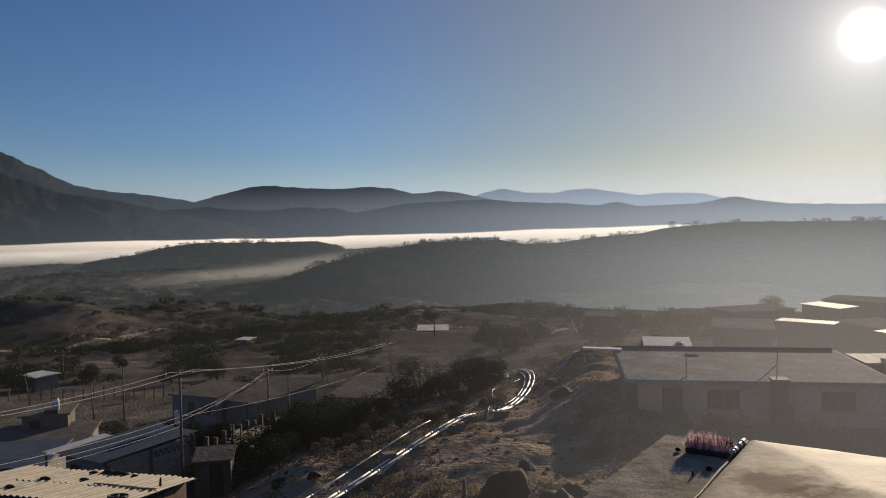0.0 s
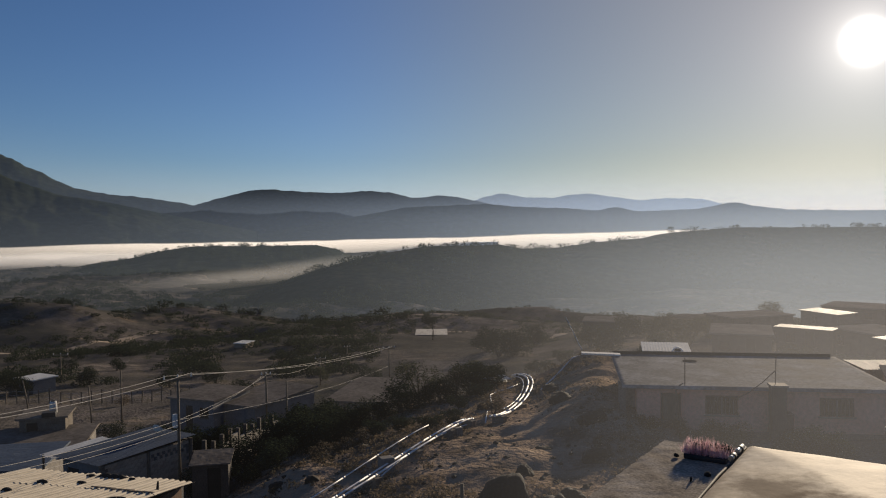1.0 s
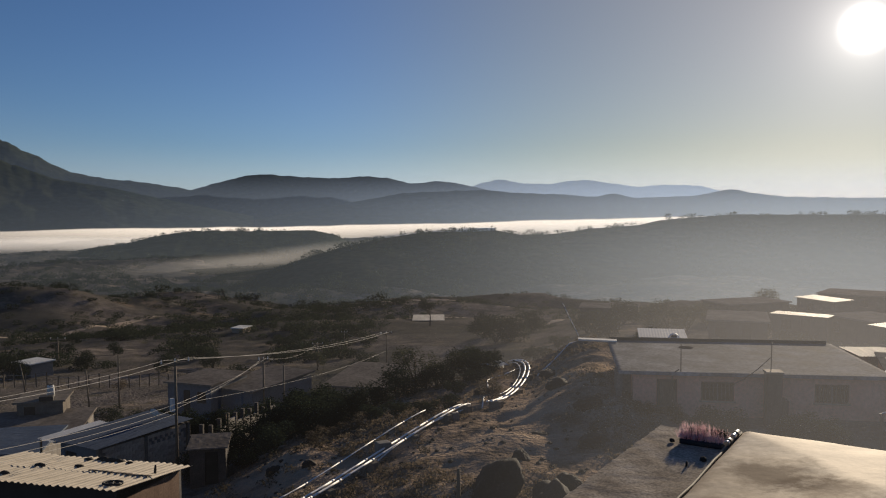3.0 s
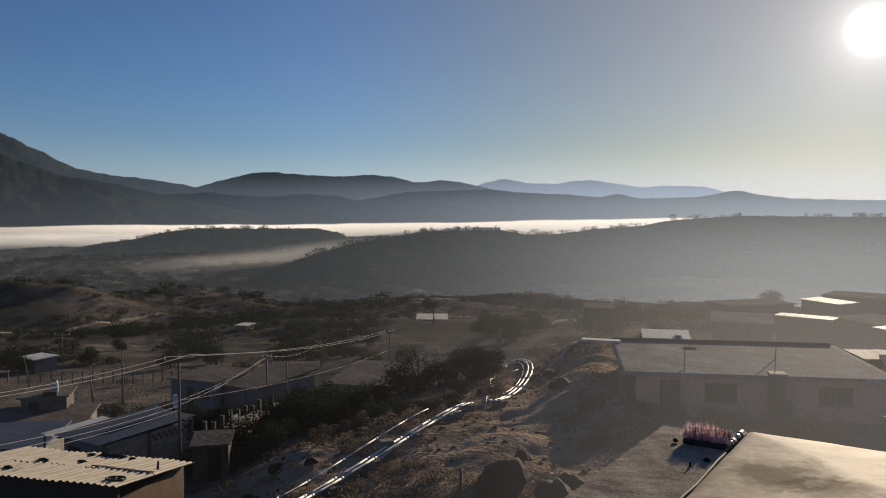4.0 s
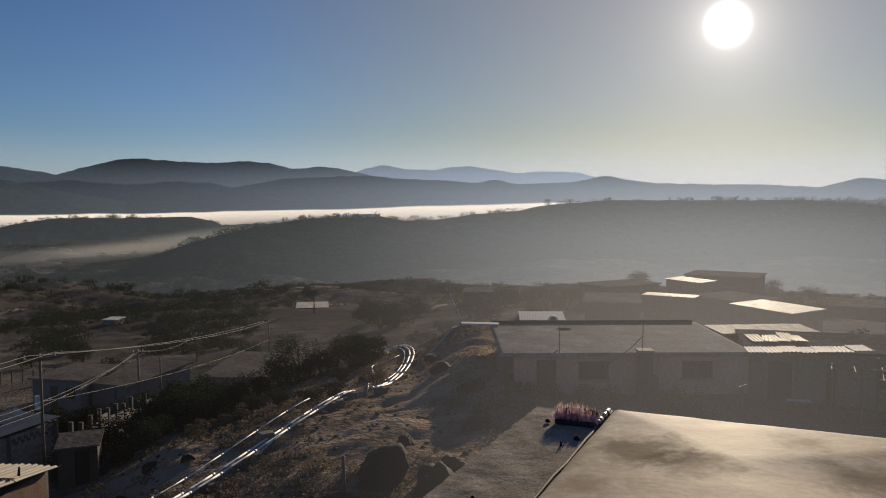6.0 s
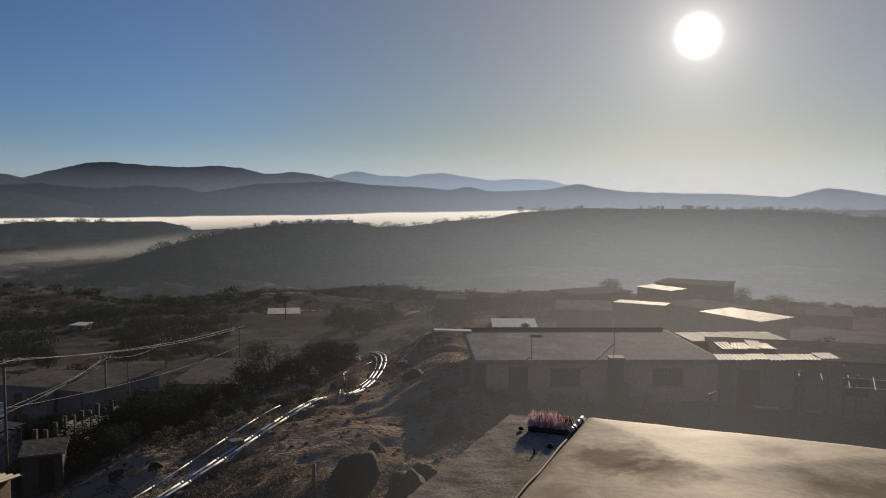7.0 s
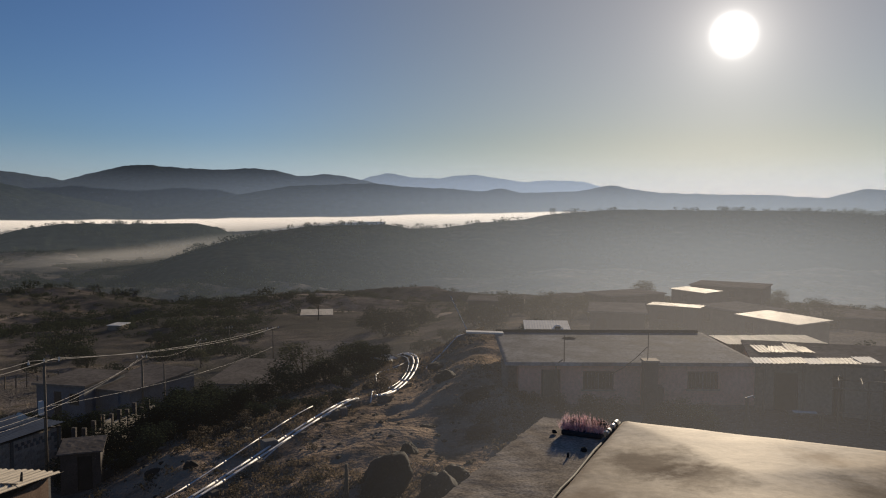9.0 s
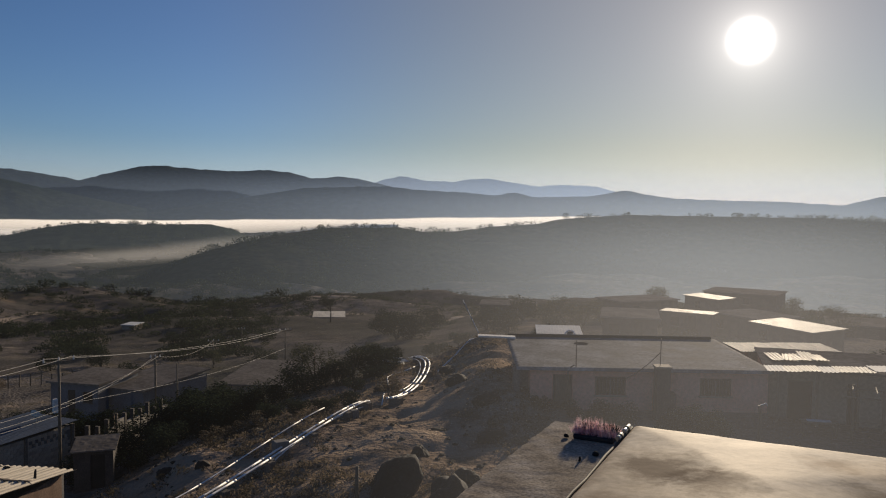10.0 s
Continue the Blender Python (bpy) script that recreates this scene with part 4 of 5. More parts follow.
for nm, bm in (("block", full), ("vent_block", vent)):
    me = bpy.data.meshes.new(nm)
    bm.to_mesh(me)
    bm.free()
    me.materials.append(MASON)
    meshes.append(me)
for course in range(19):
    for i in range(15):
        y, z = 0.2 + i * 0.4 + (0.2 if course % 2 else 0), -1.1 + course * 0.2
        if y > 5.85:
            continue
        open_work = course in (16, 17) and y > 3.2
        ob = new("block", meshes[1] if open_work else meshes[0])
        ob.parent = e
        ob.location = (3.27 + 0.004 * ((i * 7 + course * 3) % 4), y, z)
dish = link("satellite_dish", tube([(0, 0, 0), (0, -0.05, 0.5)], 0.03, 6), STEEL)
tagged(dish, "small pale satellite dish on a bracket", "dish")
bm = bmesh.new()
bmesh.ops.create_uvsphere(bm, u_segments=14, v_segments=7, radius=0.36)
bmesh.ops.delete(bm, geom=[v for v in bm.verts if v.co.z > 0.05], context="VERTS")
for v in bm.verts:
    v.co.z *= 0.45
d = part("reflector", bm, WHITE, dish, smooth=True)
d.matrix_basis = Matrix.Translation((0, -0.1, 0.55)) @ pose(0, 0, 0, 60, 0, 0)
dish.matrix_world = turned((-17.6, 48.6, -13.1), 160)

# corrugated roof in front
SHED = turned((-17.2, 30.5, -10.5), -14.2)
TILT = SHED @ pose(0, 0, 0, -7.8, 0, 0)
RIBS = material("weathered_zinc", [(0.42, 0.36, 0.27), (0.6, 0.53, 0.42), (0.68, 0.62, 0.52)], 0.5, 0.7, 0.05, 7, 0.2, metal=0.1, stretch=(1, 0.25, 1), spec=0.3)
e = empty("shed", SHED, "long shed with a pale corrugated zinc roof littered with debris", "shed")
for i in range(10):
    for k in range(2):
        s = part("roof_sheet", sheet_mesh(0.92, 2.75, 0.3, 0.065), RIBS, e)
        s.matrix_basis = pose(0, 0, 0, -7.8, 0, 0) @ Matrix.Translation((5.3 - 0.9 - i * 0.85 + rng.uniform(-0.02, 0.02), -0.05 + k * 2.5 + rng.uniform(-0.1, 0.1), 0.012 * k + 0.006 * (i % 2))) @ pose(0, 0, 0, rng.uniform(-0.4, 0.4), 0, rng.uniform(-0.4, 0.4))
# the dark under the zinc roof is put into this wall's near-black colour
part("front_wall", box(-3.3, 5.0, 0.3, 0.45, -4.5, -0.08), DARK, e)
part("side_wall", box(4.85, 5.0, 0.45, 4.6, -4.5, -0.68), RUST, e)
part("back_wall", box(-3.3, 5.0, 4.6, 4.75, -4.5, -0.7), BLOCK, e)
for i, (x, y, s) in enumerate(((-0.4, 2.8, 0.16), (1.2, 3.2, 0.14), (-0.6, 1.0, 0.15), (1.6, 4.7, 0.2), (2.0, 4.8, 0.18), (0.6, 4.6, 0.16), (1.1, 4.8, 0.2), (2.6, 4.6, 0.12))):
    b = link("stone", boulder_mesh(rng, (s * 1.5, s, s * 0.7), 2), ROCK)
    b.matrix_world = TILT @ Matrix.Translation((x, y, 0.06))
    tagged(b, "dark stone weighing down the zinc roof", "stone", "stones on the zinc roof")
wheel = empty("wheel", TILT @ Matrix.Translation((4.5, 0.9, 0.07)), "old dark spoked wheel lying on the zinc roof", "wheel")
ring = [(0.36 * math.cos(a * math.pi / 10), 0.36 * math.sin(a * math.pi / 10), 0.02) for a in range(21)]
part("tyre", tube(ring, 0.045, 6), DARK, wheel, smooth=True)
for a in range(6):
    part("spoke", tube([(0, 0, 0.02), (0.34 * math.cos(a * 1.047), 0.34 * math.sin(a * 1.047), 0.02)], 0.02, 5), IRON, wheel)
for i in range(3):
    b = link("plank", box(-0.55, 0.55, -0.06, 0.06, 0, 0.05, 0.008), WOOD)
    b.matrix_world = TILT @ Matrix.Translation((2.6 + 0.95 * i, 2.7 - 0.08 * i, 0.05)) @ pose(0, 0, 0, 0, 0, 2 * i)
    tagged(b, "dark rotten plank lying across the zinc roof", "plank", "planks on the zinc roof")
can = link("bottle", tube([(0, 0, 0), (0, 0, 0.28), (0, 0, 0.36)], 0.06, 8, 0.5), DARK)
can.matrix_world = TILT @ Matrix.Translation((4.8, 3.2, 0.04))
tagged(can, "dark bottle standing on the zinc roof", "bottle")


# ---- the yard and roofs beyond the pink house ----
rng = random.Random(21)
A = turned((22.9, 40.2, -11.6), -24)
e = empty("annex", A, "low plastered annex with dark doorways and a zinc roof", "building")
bm = wall_with_openings(bmesh.new(), 0, 11, 0, 0.15, -0.8, 2.9, [(1.0, 2.2, 0, 2.4), (3.9, 4.4, 0, 2.4), (6.4, 7.6, 1.2, 2.2)])
part("front_wall", bm, TAN, e)
part("side_wall", box(0, 0.15, 0.15, 6.5, -0.8, 2.9), TAN, e)
part("side_wall", box(10.85, 11, 0.15, 6.5, -0.8, 2.9), TAN, e)
part("back_wall", box(0.15, 10.85, 6.35, 6.5, -0.8, 2.9), BLOCK, e)
# dark of the doorways painted as near-black panels
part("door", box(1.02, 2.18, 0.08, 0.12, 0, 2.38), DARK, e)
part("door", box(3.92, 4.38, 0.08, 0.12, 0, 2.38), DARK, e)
part("window", box(6.4, 7.6, 0.06, 0.09, 1.2, 2.2), GLASS, e)
r = part("roof", rough_slab(-0.2, 11.2, 0.3, 6.7, 0, 0.1, 24, 20, 0.02, 31), BROWNROOF, e)
r.location = (0, 0, 2.9)
for i in range(7):
    s = part("eave_sheet", sheet_mesh(0.95, 2.2, 0.2, 0.03), TIN if i % 3 else WHITE, e, "bright zinc eave sheet")
    s.matrix_basis = Matrix.Translation((-0.2 + i * 0.85, -1.6 + rng.uniform(-0.08, 0.08), 3.12 + 0.05 * i + rng.uniform(-0.03, 0.03))) @ pose(0, 0, 0, -3, -3, rng.uniform(-2, 2))
for i in range(4):
    part("porch_post", box(0.3 + i * 1.9, 0.42 + i * 1.9, -1.4, -1.28, -0.8, 3.1), WOOD, e)
for i in range(5):
    s = part("crumpled_sheet", sheet_mesh(0.8, 2.4, 0.2, 0.04, 8, 0.04 * rng.random()), RIBS, e, "crumpled bright zinc sheet")
    s.matrix_basis = Matrix.Translation((0.4 + i * 0.55, 2.3 + rng.uniform(-0.5, 0.5), 3.06 + rng.uniform(0, 0.12))) @ pose(0, 0, 0, rng.uniform(-3, 2), rng.uniform(-3, 4), rng.uniform(-14, 8))
e = empty("shed", turned((24.6, 46.0, -11.8), -5), "open shed under a long pale zinc roof", "shed")
for i in range(8):
    s = part("roof_sheet", sheet_mesh(0.85, 2.9, 0.2, 0.03), RIBS, e)
    s.matrix_basis = Matrix.Translation((-0.3 + i * 0.78, -0.2 + rng.uniform(-0.06, 0.06), 3.0 + rng.uniform(0, 0.02))) @ pose(0, 0, 0, 1.2, 0, rng.uniform(-1, 1))
for x in (0.1, 3.0, 5.7):
    part("post", box(x, x + 0.14, 0, 0.14, -1, 2.98), WOOD, e)
    part("post", box(x, x + 0.14, 2.4, 2.54, -1, 2.98), WOOD, e)
part("back_wall", box(0, 6, 2.55, 2.7, -1, 2.95), BLOCK, e)

e = empty("white_shed", turned((14.0, 55.6, -12.2), -12), "white plastered shed with an arched dark opening", "shed")
part("wall", box(0, 3.1, 0.2, 2.6, -0.5, 3.0), WHITE, e)
s = part("roof", sheet_mesh(3.3, 2.7, 0.2, 0.006), WHITE, e, "white painted sheet roof")
s.matrix_basis = Matrix.Translation((-0.1, 0.0, 3.02)) @ pose(0, 0, 0, 5, 0, 0)
part("arch", tube([(2.3 + 0.36 * math.cos(a * math.pi / 10), 0.14, 2.86 + 0.42 * math.sin(a * math.pi / 10)) for a in range(11)], 0.06, 6), PIPE, e, "bright arched rim")
# no hole in the wall: the opening's shade is a near-black sheet on it
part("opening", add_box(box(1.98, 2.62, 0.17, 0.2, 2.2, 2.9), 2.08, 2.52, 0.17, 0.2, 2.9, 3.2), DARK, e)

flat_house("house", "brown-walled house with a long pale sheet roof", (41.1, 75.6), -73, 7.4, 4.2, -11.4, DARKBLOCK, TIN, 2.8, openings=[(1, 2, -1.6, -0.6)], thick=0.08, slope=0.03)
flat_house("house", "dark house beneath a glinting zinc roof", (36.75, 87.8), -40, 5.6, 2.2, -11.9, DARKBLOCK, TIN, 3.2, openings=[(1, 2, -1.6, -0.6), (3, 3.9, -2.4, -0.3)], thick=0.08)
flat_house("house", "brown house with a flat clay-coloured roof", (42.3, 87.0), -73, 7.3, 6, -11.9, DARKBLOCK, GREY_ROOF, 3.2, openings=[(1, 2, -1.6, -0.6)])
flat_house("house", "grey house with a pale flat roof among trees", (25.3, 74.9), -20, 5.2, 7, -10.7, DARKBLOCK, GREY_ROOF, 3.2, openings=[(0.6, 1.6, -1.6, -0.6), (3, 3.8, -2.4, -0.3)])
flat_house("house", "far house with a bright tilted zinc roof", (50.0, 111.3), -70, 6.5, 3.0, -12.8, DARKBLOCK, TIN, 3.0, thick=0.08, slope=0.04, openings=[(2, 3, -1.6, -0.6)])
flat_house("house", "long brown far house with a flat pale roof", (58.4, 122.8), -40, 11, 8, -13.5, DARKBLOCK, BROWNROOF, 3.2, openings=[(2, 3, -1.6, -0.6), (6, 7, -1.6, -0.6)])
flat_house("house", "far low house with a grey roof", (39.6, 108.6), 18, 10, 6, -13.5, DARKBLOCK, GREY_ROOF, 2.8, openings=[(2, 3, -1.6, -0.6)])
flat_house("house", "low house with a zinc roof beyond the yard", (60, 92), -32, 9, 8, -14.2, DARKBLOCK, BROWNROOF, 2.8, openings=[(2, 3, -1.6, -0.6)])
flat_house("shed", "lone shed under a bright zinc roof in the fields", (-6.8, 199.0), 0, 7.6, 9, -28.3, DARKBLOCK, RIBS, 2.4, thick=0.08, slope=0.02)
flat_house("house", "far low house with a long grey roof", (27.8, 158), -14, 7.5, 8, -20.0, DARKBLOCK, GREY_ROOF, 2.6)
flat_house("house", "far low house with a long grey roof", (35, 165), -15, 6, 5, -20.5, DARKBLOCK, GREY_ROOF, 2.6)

# clutter of the yard
for i in range(26):
    az, dd = rng.uniform(29.5, 38), rng.uniform(33, 40)
    p = on_ground(az, dd, 0.02)
    if i % 3 == 0:
        b = link("plank", box(-0.6, 0.6, -0.07, 0.07, 0, 0.05, 0.008), WHITE if i % 2 else WOOD)
        tagged(b, "weathered plank lying in the yard", "plank", "yard clutter")
    elif i % 3 == 1:
        b = link("bucket", tube([(0, 0, 0), (0, 0, 0.3), (0, 0, 0.34)], 0.15, 10, 1.2), WHITE if i % 2 else TUB)
        tagged(b, "plastic bucket standing in the yard", "bucket", "yard clutter")
    else:
        b = link("stone", boulder_mesh(rng, (0.25, 0.2, 0.16), 2), ROCK)
        tagged(b, "grey stone lying in the yard", "stone", "yard clutter")
    b.matrix_world = turned(p, rng.uniform(0, 180))
e = empty("fence_post", turned(on_ground(29.2, 38.6), 0), "crooked pale post with a bright tap at the yard", "post")
part("post", tube([(0, 0, -0.3), (0.05, 0, 1.2), (0.0, 0, 2.0)], 0.12, 7, 0.7), WOOD, e)
part("tap", tube([(0, -0.05, 2.0), (0.25, -0.1, 2.1), (0.3, -0.1, 2.0)], 0.035, 6), STEEL, e)

# pergola and racks of the yard
e = empty("pergola", turned((24.6, 35.4, -11.3), -34), "rickety wooden pergola of thin posts and beams in the yard", "pergola")
for i in range(6):
    for k in range(2):
        part("post", tube([(i * 1.35 + rng.uniform(-0.1, 0.1), k * 2.2, -0.8), (i * 1.35, k * 2.2 + rng.uniform(-0.08, 0.08), 2.2 + rng.uniform(-0.1, 0.25))], 0.06, 6, 0.8), WOOD, e)
for k in range(2):
    part("beam", tube([(-0.4, k * 2.2, 2.2), (3.4, k * 2.2, 2.28), (7.2, k * 2.2, 2.2)], 0.05, 6), WOOD, e)
for i in range(7):
    part("rafter", tube([(i * 1.1, -0.4, 2.3), (i * 1.1 + rng.uniform(-0.2, 0.2), 2.6, 2.33)], 0.035, 5), WOOD, e)
for z in (0.55, 1.05):
    part("rail", tube([(0, 0, z), (3.2, 0.02, z + 0.06), (6.8, 0, z - 0.04)], 0.035, 5), WOOD, e)
e = empty("rack", turned((22.6, 36.3, -11.3), -20), "low wooden rack with pale rags and boards", "rack")
for x in (0, 1.5):
    for y in (0, 0.5):
        part("leg", box(x, x + 0.07, y, y + 0.07, -0.6, 0.8), WOOD, e)
part("shelf", box(-0.1, 1.7, -0.05, 0.62, 0.8, 0.85), WOOD, e)
part("board", box(0.2, 1.3, 0.1, 0.4, 0.852, 0.89), WHITE, e, "pale board")

# ---- pipes down the slope ----
def run(points, side):
    """Points along the pipe, shifted sideways."""
    out = []
    for i, (az, dd) in enumerate(points):
        a, b = polar(*points[max(0, i - 1)]), polar(*points[min(len(points) - 1, i + 1)])
        w = (b - a).normalized()
        p = polar(az, dd) + Vector((w.y, -w.x, 0)) * side
        p.z = ground_z(p.x, p.y)
        out.append(p)
    u = np.linspace(-1, 1, len(out))
    line = np.polyval(np.polyfit(u, [p.z for p in out], 3), u)
    rise = max(0.0, float(np.percentile([p.z - z for p, z in zip(out, line)], 97)) - 0.06)
    for p, z in zip(out, line):
        p.z = float(z) + rise
    return out


def glide(points, count):
    xs = np.linspace(0, len(points) - 1, count)
    idx = np.arange(len(points))
    order = min(4, len(points) - 2)
    az = np.polyval(np.polyfit(idx, [p[0] for p in points], order), xs)
    dd = np.polyval(np.polyfit(idx, [p[1] for p in points], order), xs)
    return list(zip(az, dd))


LOWER = glide([(-11.5, 30), (-8.8, 32.2), (-4.92, 35.6), (-1.5, 39.2), (1.0, 42.6), (1.9, 43.8)], 25)
UPPER = glide([(3.4, 44.6), (4.74, 47.4), (5.6, 51.5), (6.1, 56), (5.98, 59), (5.58, 61.8), (4.9, 63.2)], 25)
for line, side, lift, cut, r in ((LOWER, 0.0, 0.32, 0, 0.045), (LOWER, 0.36, 0.3, 0, 0.045), (LOWER[:-6], -1.35, 0.35, 3, 0.03), (LOWER, 0.2, 0.22, 9, 0.035),
                                 (UPPER, 0.0, 0.25, 0, 0.055), (UPPER, 0.3, 0.25, 0, 0.055), (UPPER, -0.35, 0.2, 4, 0.03)):
    pts = run(line[cut:], side)
    e = empty("pipeline", Matrix.Identity(4), "long white water pipe laid down the dirt slope", "pipe", "white water pipes")
    for i in range(0, len(pts) - 3, 3):
        seg = [p + Vector((0, 0, lift)) for p in pts[i:i + 4]]
        part("pipe", tube(seg, r, 9), PIPE, e, smooth=True)
        q = seg[0]
        w = (seg[1] - seg[0]).normalized()
        part("joint", tube([q - w * 0.09, q + w * 0.09], r * 1.06, 9), PIPE, e, smooth=True)
for line, step in ((LOWER, 4), (UPPER, 5)):
    for p in run(line, 0.2)[1::step]:
        b = link("pipe_support", box(-0.4, 0.4, -0.18, 0.18, -0.5, 0.24, 0.03), CONCRETE)
        b.matrix_world = turned(p, -40)
        tagged(b, "rough concrete block carrying the water pipes", "block", "pipe supports")
for az, dd, s in ((-4.2, 36.6, 0.55), (-4.9, 35.2, 0.3), (1.0, 41.3, 0.35)):
    b = link("concrete_block", box(-s * 0.6, s * 0.6, -s * 0.5, s * 0.5, -0.4, s * 1.3, 0.05), BLOCK)
    b.matrix_world = turned(on_ground(az, dd), 25)
    tagged(b, "dark weathered concrete block beside the pipes", "block")
hose = [on_ground(a, dd, 0.06) for a, dd in ((3.0, 44.8), (3.1, 48), (3.45, 52), (3.35, 55), (3.7, 57), (4.6, 57.5), (5.6, 59))]
tagged(link("hose", tube(hose, 0.04, 6), PIPE, smooth=True), "thin pale hose branching from the pipes", "hose")
for i, (a, dd) in enumerate(((3.9, 62.5), (4.25, 62), (3.6, 64), (4.1, 60.2), (4.45, 60), (3.3, 64.5))):
    s = link("zinc_sheet", sheet_mesh(0.8, 1.5, 0.2, 0.04), WHITE)
    s.matrix_world = turned(on_ground(a, dd, 0.3), 20 * i) @ pose(0, 0, 0, 3, 2, 0)
    tagged(s, "bright scrap zinc sheet lying by the pipes", "sheet", "scrap sheets")
for k, pts in enumerate((((7.0, 55), (8.1, 57.5), (9.2, 60)), ((9.2, 60), (10.4, 62)))):
    tagged(link("branch", tube([on_ground(a, dd, 0.08) for a, dd in pts], 0.06, 6, 0.5), PIPE), "pale bare pole lying on the dirt", "pole")

# ---- poles and cables ----
def utility_pole(az, dd, top, base=None, arm=1.6, turn=20, lean=0.0, label="grey wooden utility pole with a crossarm and insulators", r=0.105, box_at=None):
    p = on_ground(az, dd)
    if base is not None:
        p.z = base
    h = top - p.z
    e = empty("utility_pole", turned(p, turn), label, "pole", "utility poles")
    part("shaft", tube([(0, 0, -0.5), (lean * 0.5, 0, h * 0.5), (lean, 0, h)], r, 9, 0.65), WOOD, e, smooth=True)
    if arm:
        part("crossarm", box(lean - arm / 2, lean + arm / 2, -0.06, 0.06, h - 0.2, h - 0.08, 0.01), WOOD, e)
        for x in (-arm / 2 + 0.08, 0.0, arm / 2 - 0.08):
            part("insulator", tube([(lean + x, 0, h - 0.08), (lean + x, 0, h + 0.06), (lean + x, 0, h + 0.14)], 0.05, 8, 0.6), WHITE, e, "pale porcelain insulator")
    if box_at:
        part("meter_box", box(-0.32, -0.1, -0.15, 0.15, h - box_at, h - box_at + 0.75, 0.02), WHITE, e, "pale grey meter box")
    return e, p + Vector((0, 0, h))


_, T1 = utility_pole(-18.5, 48, -8.75, -16.6, 1.7, 35, 0.0, box_at=2.9)
_, T4 = utility_pole(-3.9, 95, -14.95, None, 1.6, 35)
_, T3 = utility_pole(-12.6, 70, -12.95, None, 0.9, 20)
_, T6 = utility_pole(-11.2, 70, -13.6, None, 0, 0, label="thin grey wooden pole without a crossarm", r=0.09)
_, T2 = utility_pole(-25.7, 125, -18.3, None, 2.2, 0)
_, T7 = utility_pole(-8.8, 120, -20.2, None, 1.6, 10)
_, T8 = utility_pole(-6.9, 150, -23.2, None, 1.2, 10)
utility_pole(-22.1, 80, -13.6, None, 0, 0, label="thin grey wooden pole without a crossarm", r=0.1)
utility_pole(-23.9, 78, -14.4, None, 0, 0, -0.3, label="thin leaning grey wooden pole", r=0.08)
utility_pole(-27.6, 96, -16.6, None, 0, 0, -0.6, label="thin leaning grey wooden pole", r=0.09)
utility_pole(1.26, 28.2, -9.35, None, 0, 0, label="short grey wooden post in the dirt", r=0.09)
CABLE = material("bare_cable", [(0.3, 0.29, 0.28), (0.45, 0.43, 0.41)], 3, 0.7, 0, 3, 0.1, spec=0.15)


def cable(a, b, sag, r=0.009):
    pts = [a.lerp(b, i / 24) - Vector((0, 0, sag * 4 * (i / 24) * (1 - i / 24))) for i in range(25)]
    tagged(link("cable", tube(pts, r, 5), CABLE), "thin bare power cable strung between poles", "cable", "power cables")


LEFT_END = Vector((-15.8, 20, -5.6))
for o, s in ((-0.6, 0.5), (0.6, 0.9)):
    k = Vector((o * 0.82, o * 0.57, 0.1))
    cable(T1 + k, T4 + k, 0.45 + s * 0.25, 0.012)
    cable(LEFT_END + k * 1.3, T1 + k, 0.2 + s * 0.15, 0.01)
LOW1 = T1 + Vector((0, 0, -2.5))
cable(LOW1, T4 + Vector((0, 0, -2.2)), 0.6)
cable(LOW1, T3 + Vector((0.2, 0, 0)), 0.25)
cable(LOW1 + Vector((0, 0, -0.25)), T3 + Vector((-0.2, 0, -0.1)), 0.3)
for dz in (0.0, -0.3, -0.55):
    cable(LEFT_END + Vector((dz, 0, -1.3 + dz)), LOW1 + Vector((0, 0, dz)), 0.3, 0.009)
cable(T3, T7, 0.8, 0.009)
cable(T4, T8, 1.0, 0.009)

# ---- walls and fences ----
e = empty("block_wall", Matrix.Identity(4), "stepped tan block wall with bare posts", "wall")
wa, wb = Vector((-14.9, 47.3, 0)), Vector((-12.9, 61.5, 0))
for i in range(11):
    a, b = wa.lerp(wb, i / 11), wa.lerp(wb, (i + 1) / 11)
    g = min(ground_z(a.x, a.y), ground_z(b.x, b.y))
    ln = (b - a).length
    ang = math.degrees(math.atan2(b.y - a.y, b.x - a.x))
    s = part("panel", box(0, ln - 0.02, -0.08, 0.08, 0, 2.4 + rng.uniform(-0.25, 0.35)), BLOCK, e)
    s.matrix_basis = Matrix.Translation((a.x, a.y, g - 0.6)) @ pose(0, 0, 0, 0, 0, ang)
    s = part("post", box(-0.1, 0.1, -0.12, 0.12, 0, 2.8 + rng.uniform(-0.2, 0.6)), DARKBLOCK, e)
    s.matrix_basis = Matrix.Translation((a.x, a.y, g - 0.6)) @ pose(0, 0, 0, 0, 0, ang)
e = empty("stone_kerb", Matrix.Identity(4), "low pale stone kerb running down among bushes", "wall")
for i in range(10):
    p = on_ground(-15.2 + 0.42 * i, 46.5 + 0.75 * i)
    s = part("stone", box(-0.45, 0.45, -0.14, 0.14, -0.3, 0.55, 0.05), GREY_ROOF, e)
    s.matrix_basis = turned(p, 52 + rng.uniform(-6, 6))
e = empty("fence", Matrix.Identity(4), "wire fence with thin grey wooden posts", "fence")
tops = []
for i in range(22):
    p = on_ground(-29.5 + 0.62 * i, 104 - 0.4 * i)
    h = 1.5 + rng.uniform(-0.15, 0.25)
    part("post", tube([tuple(p - Vector((0, 0, 0.3))), tuple(p + Vector((rng.uniform(-0.1, 0.1), 0, h)))], 0.07, 6), WOOD, e)
    tops.append(p + Vector((0, 0, h - 0.15)))
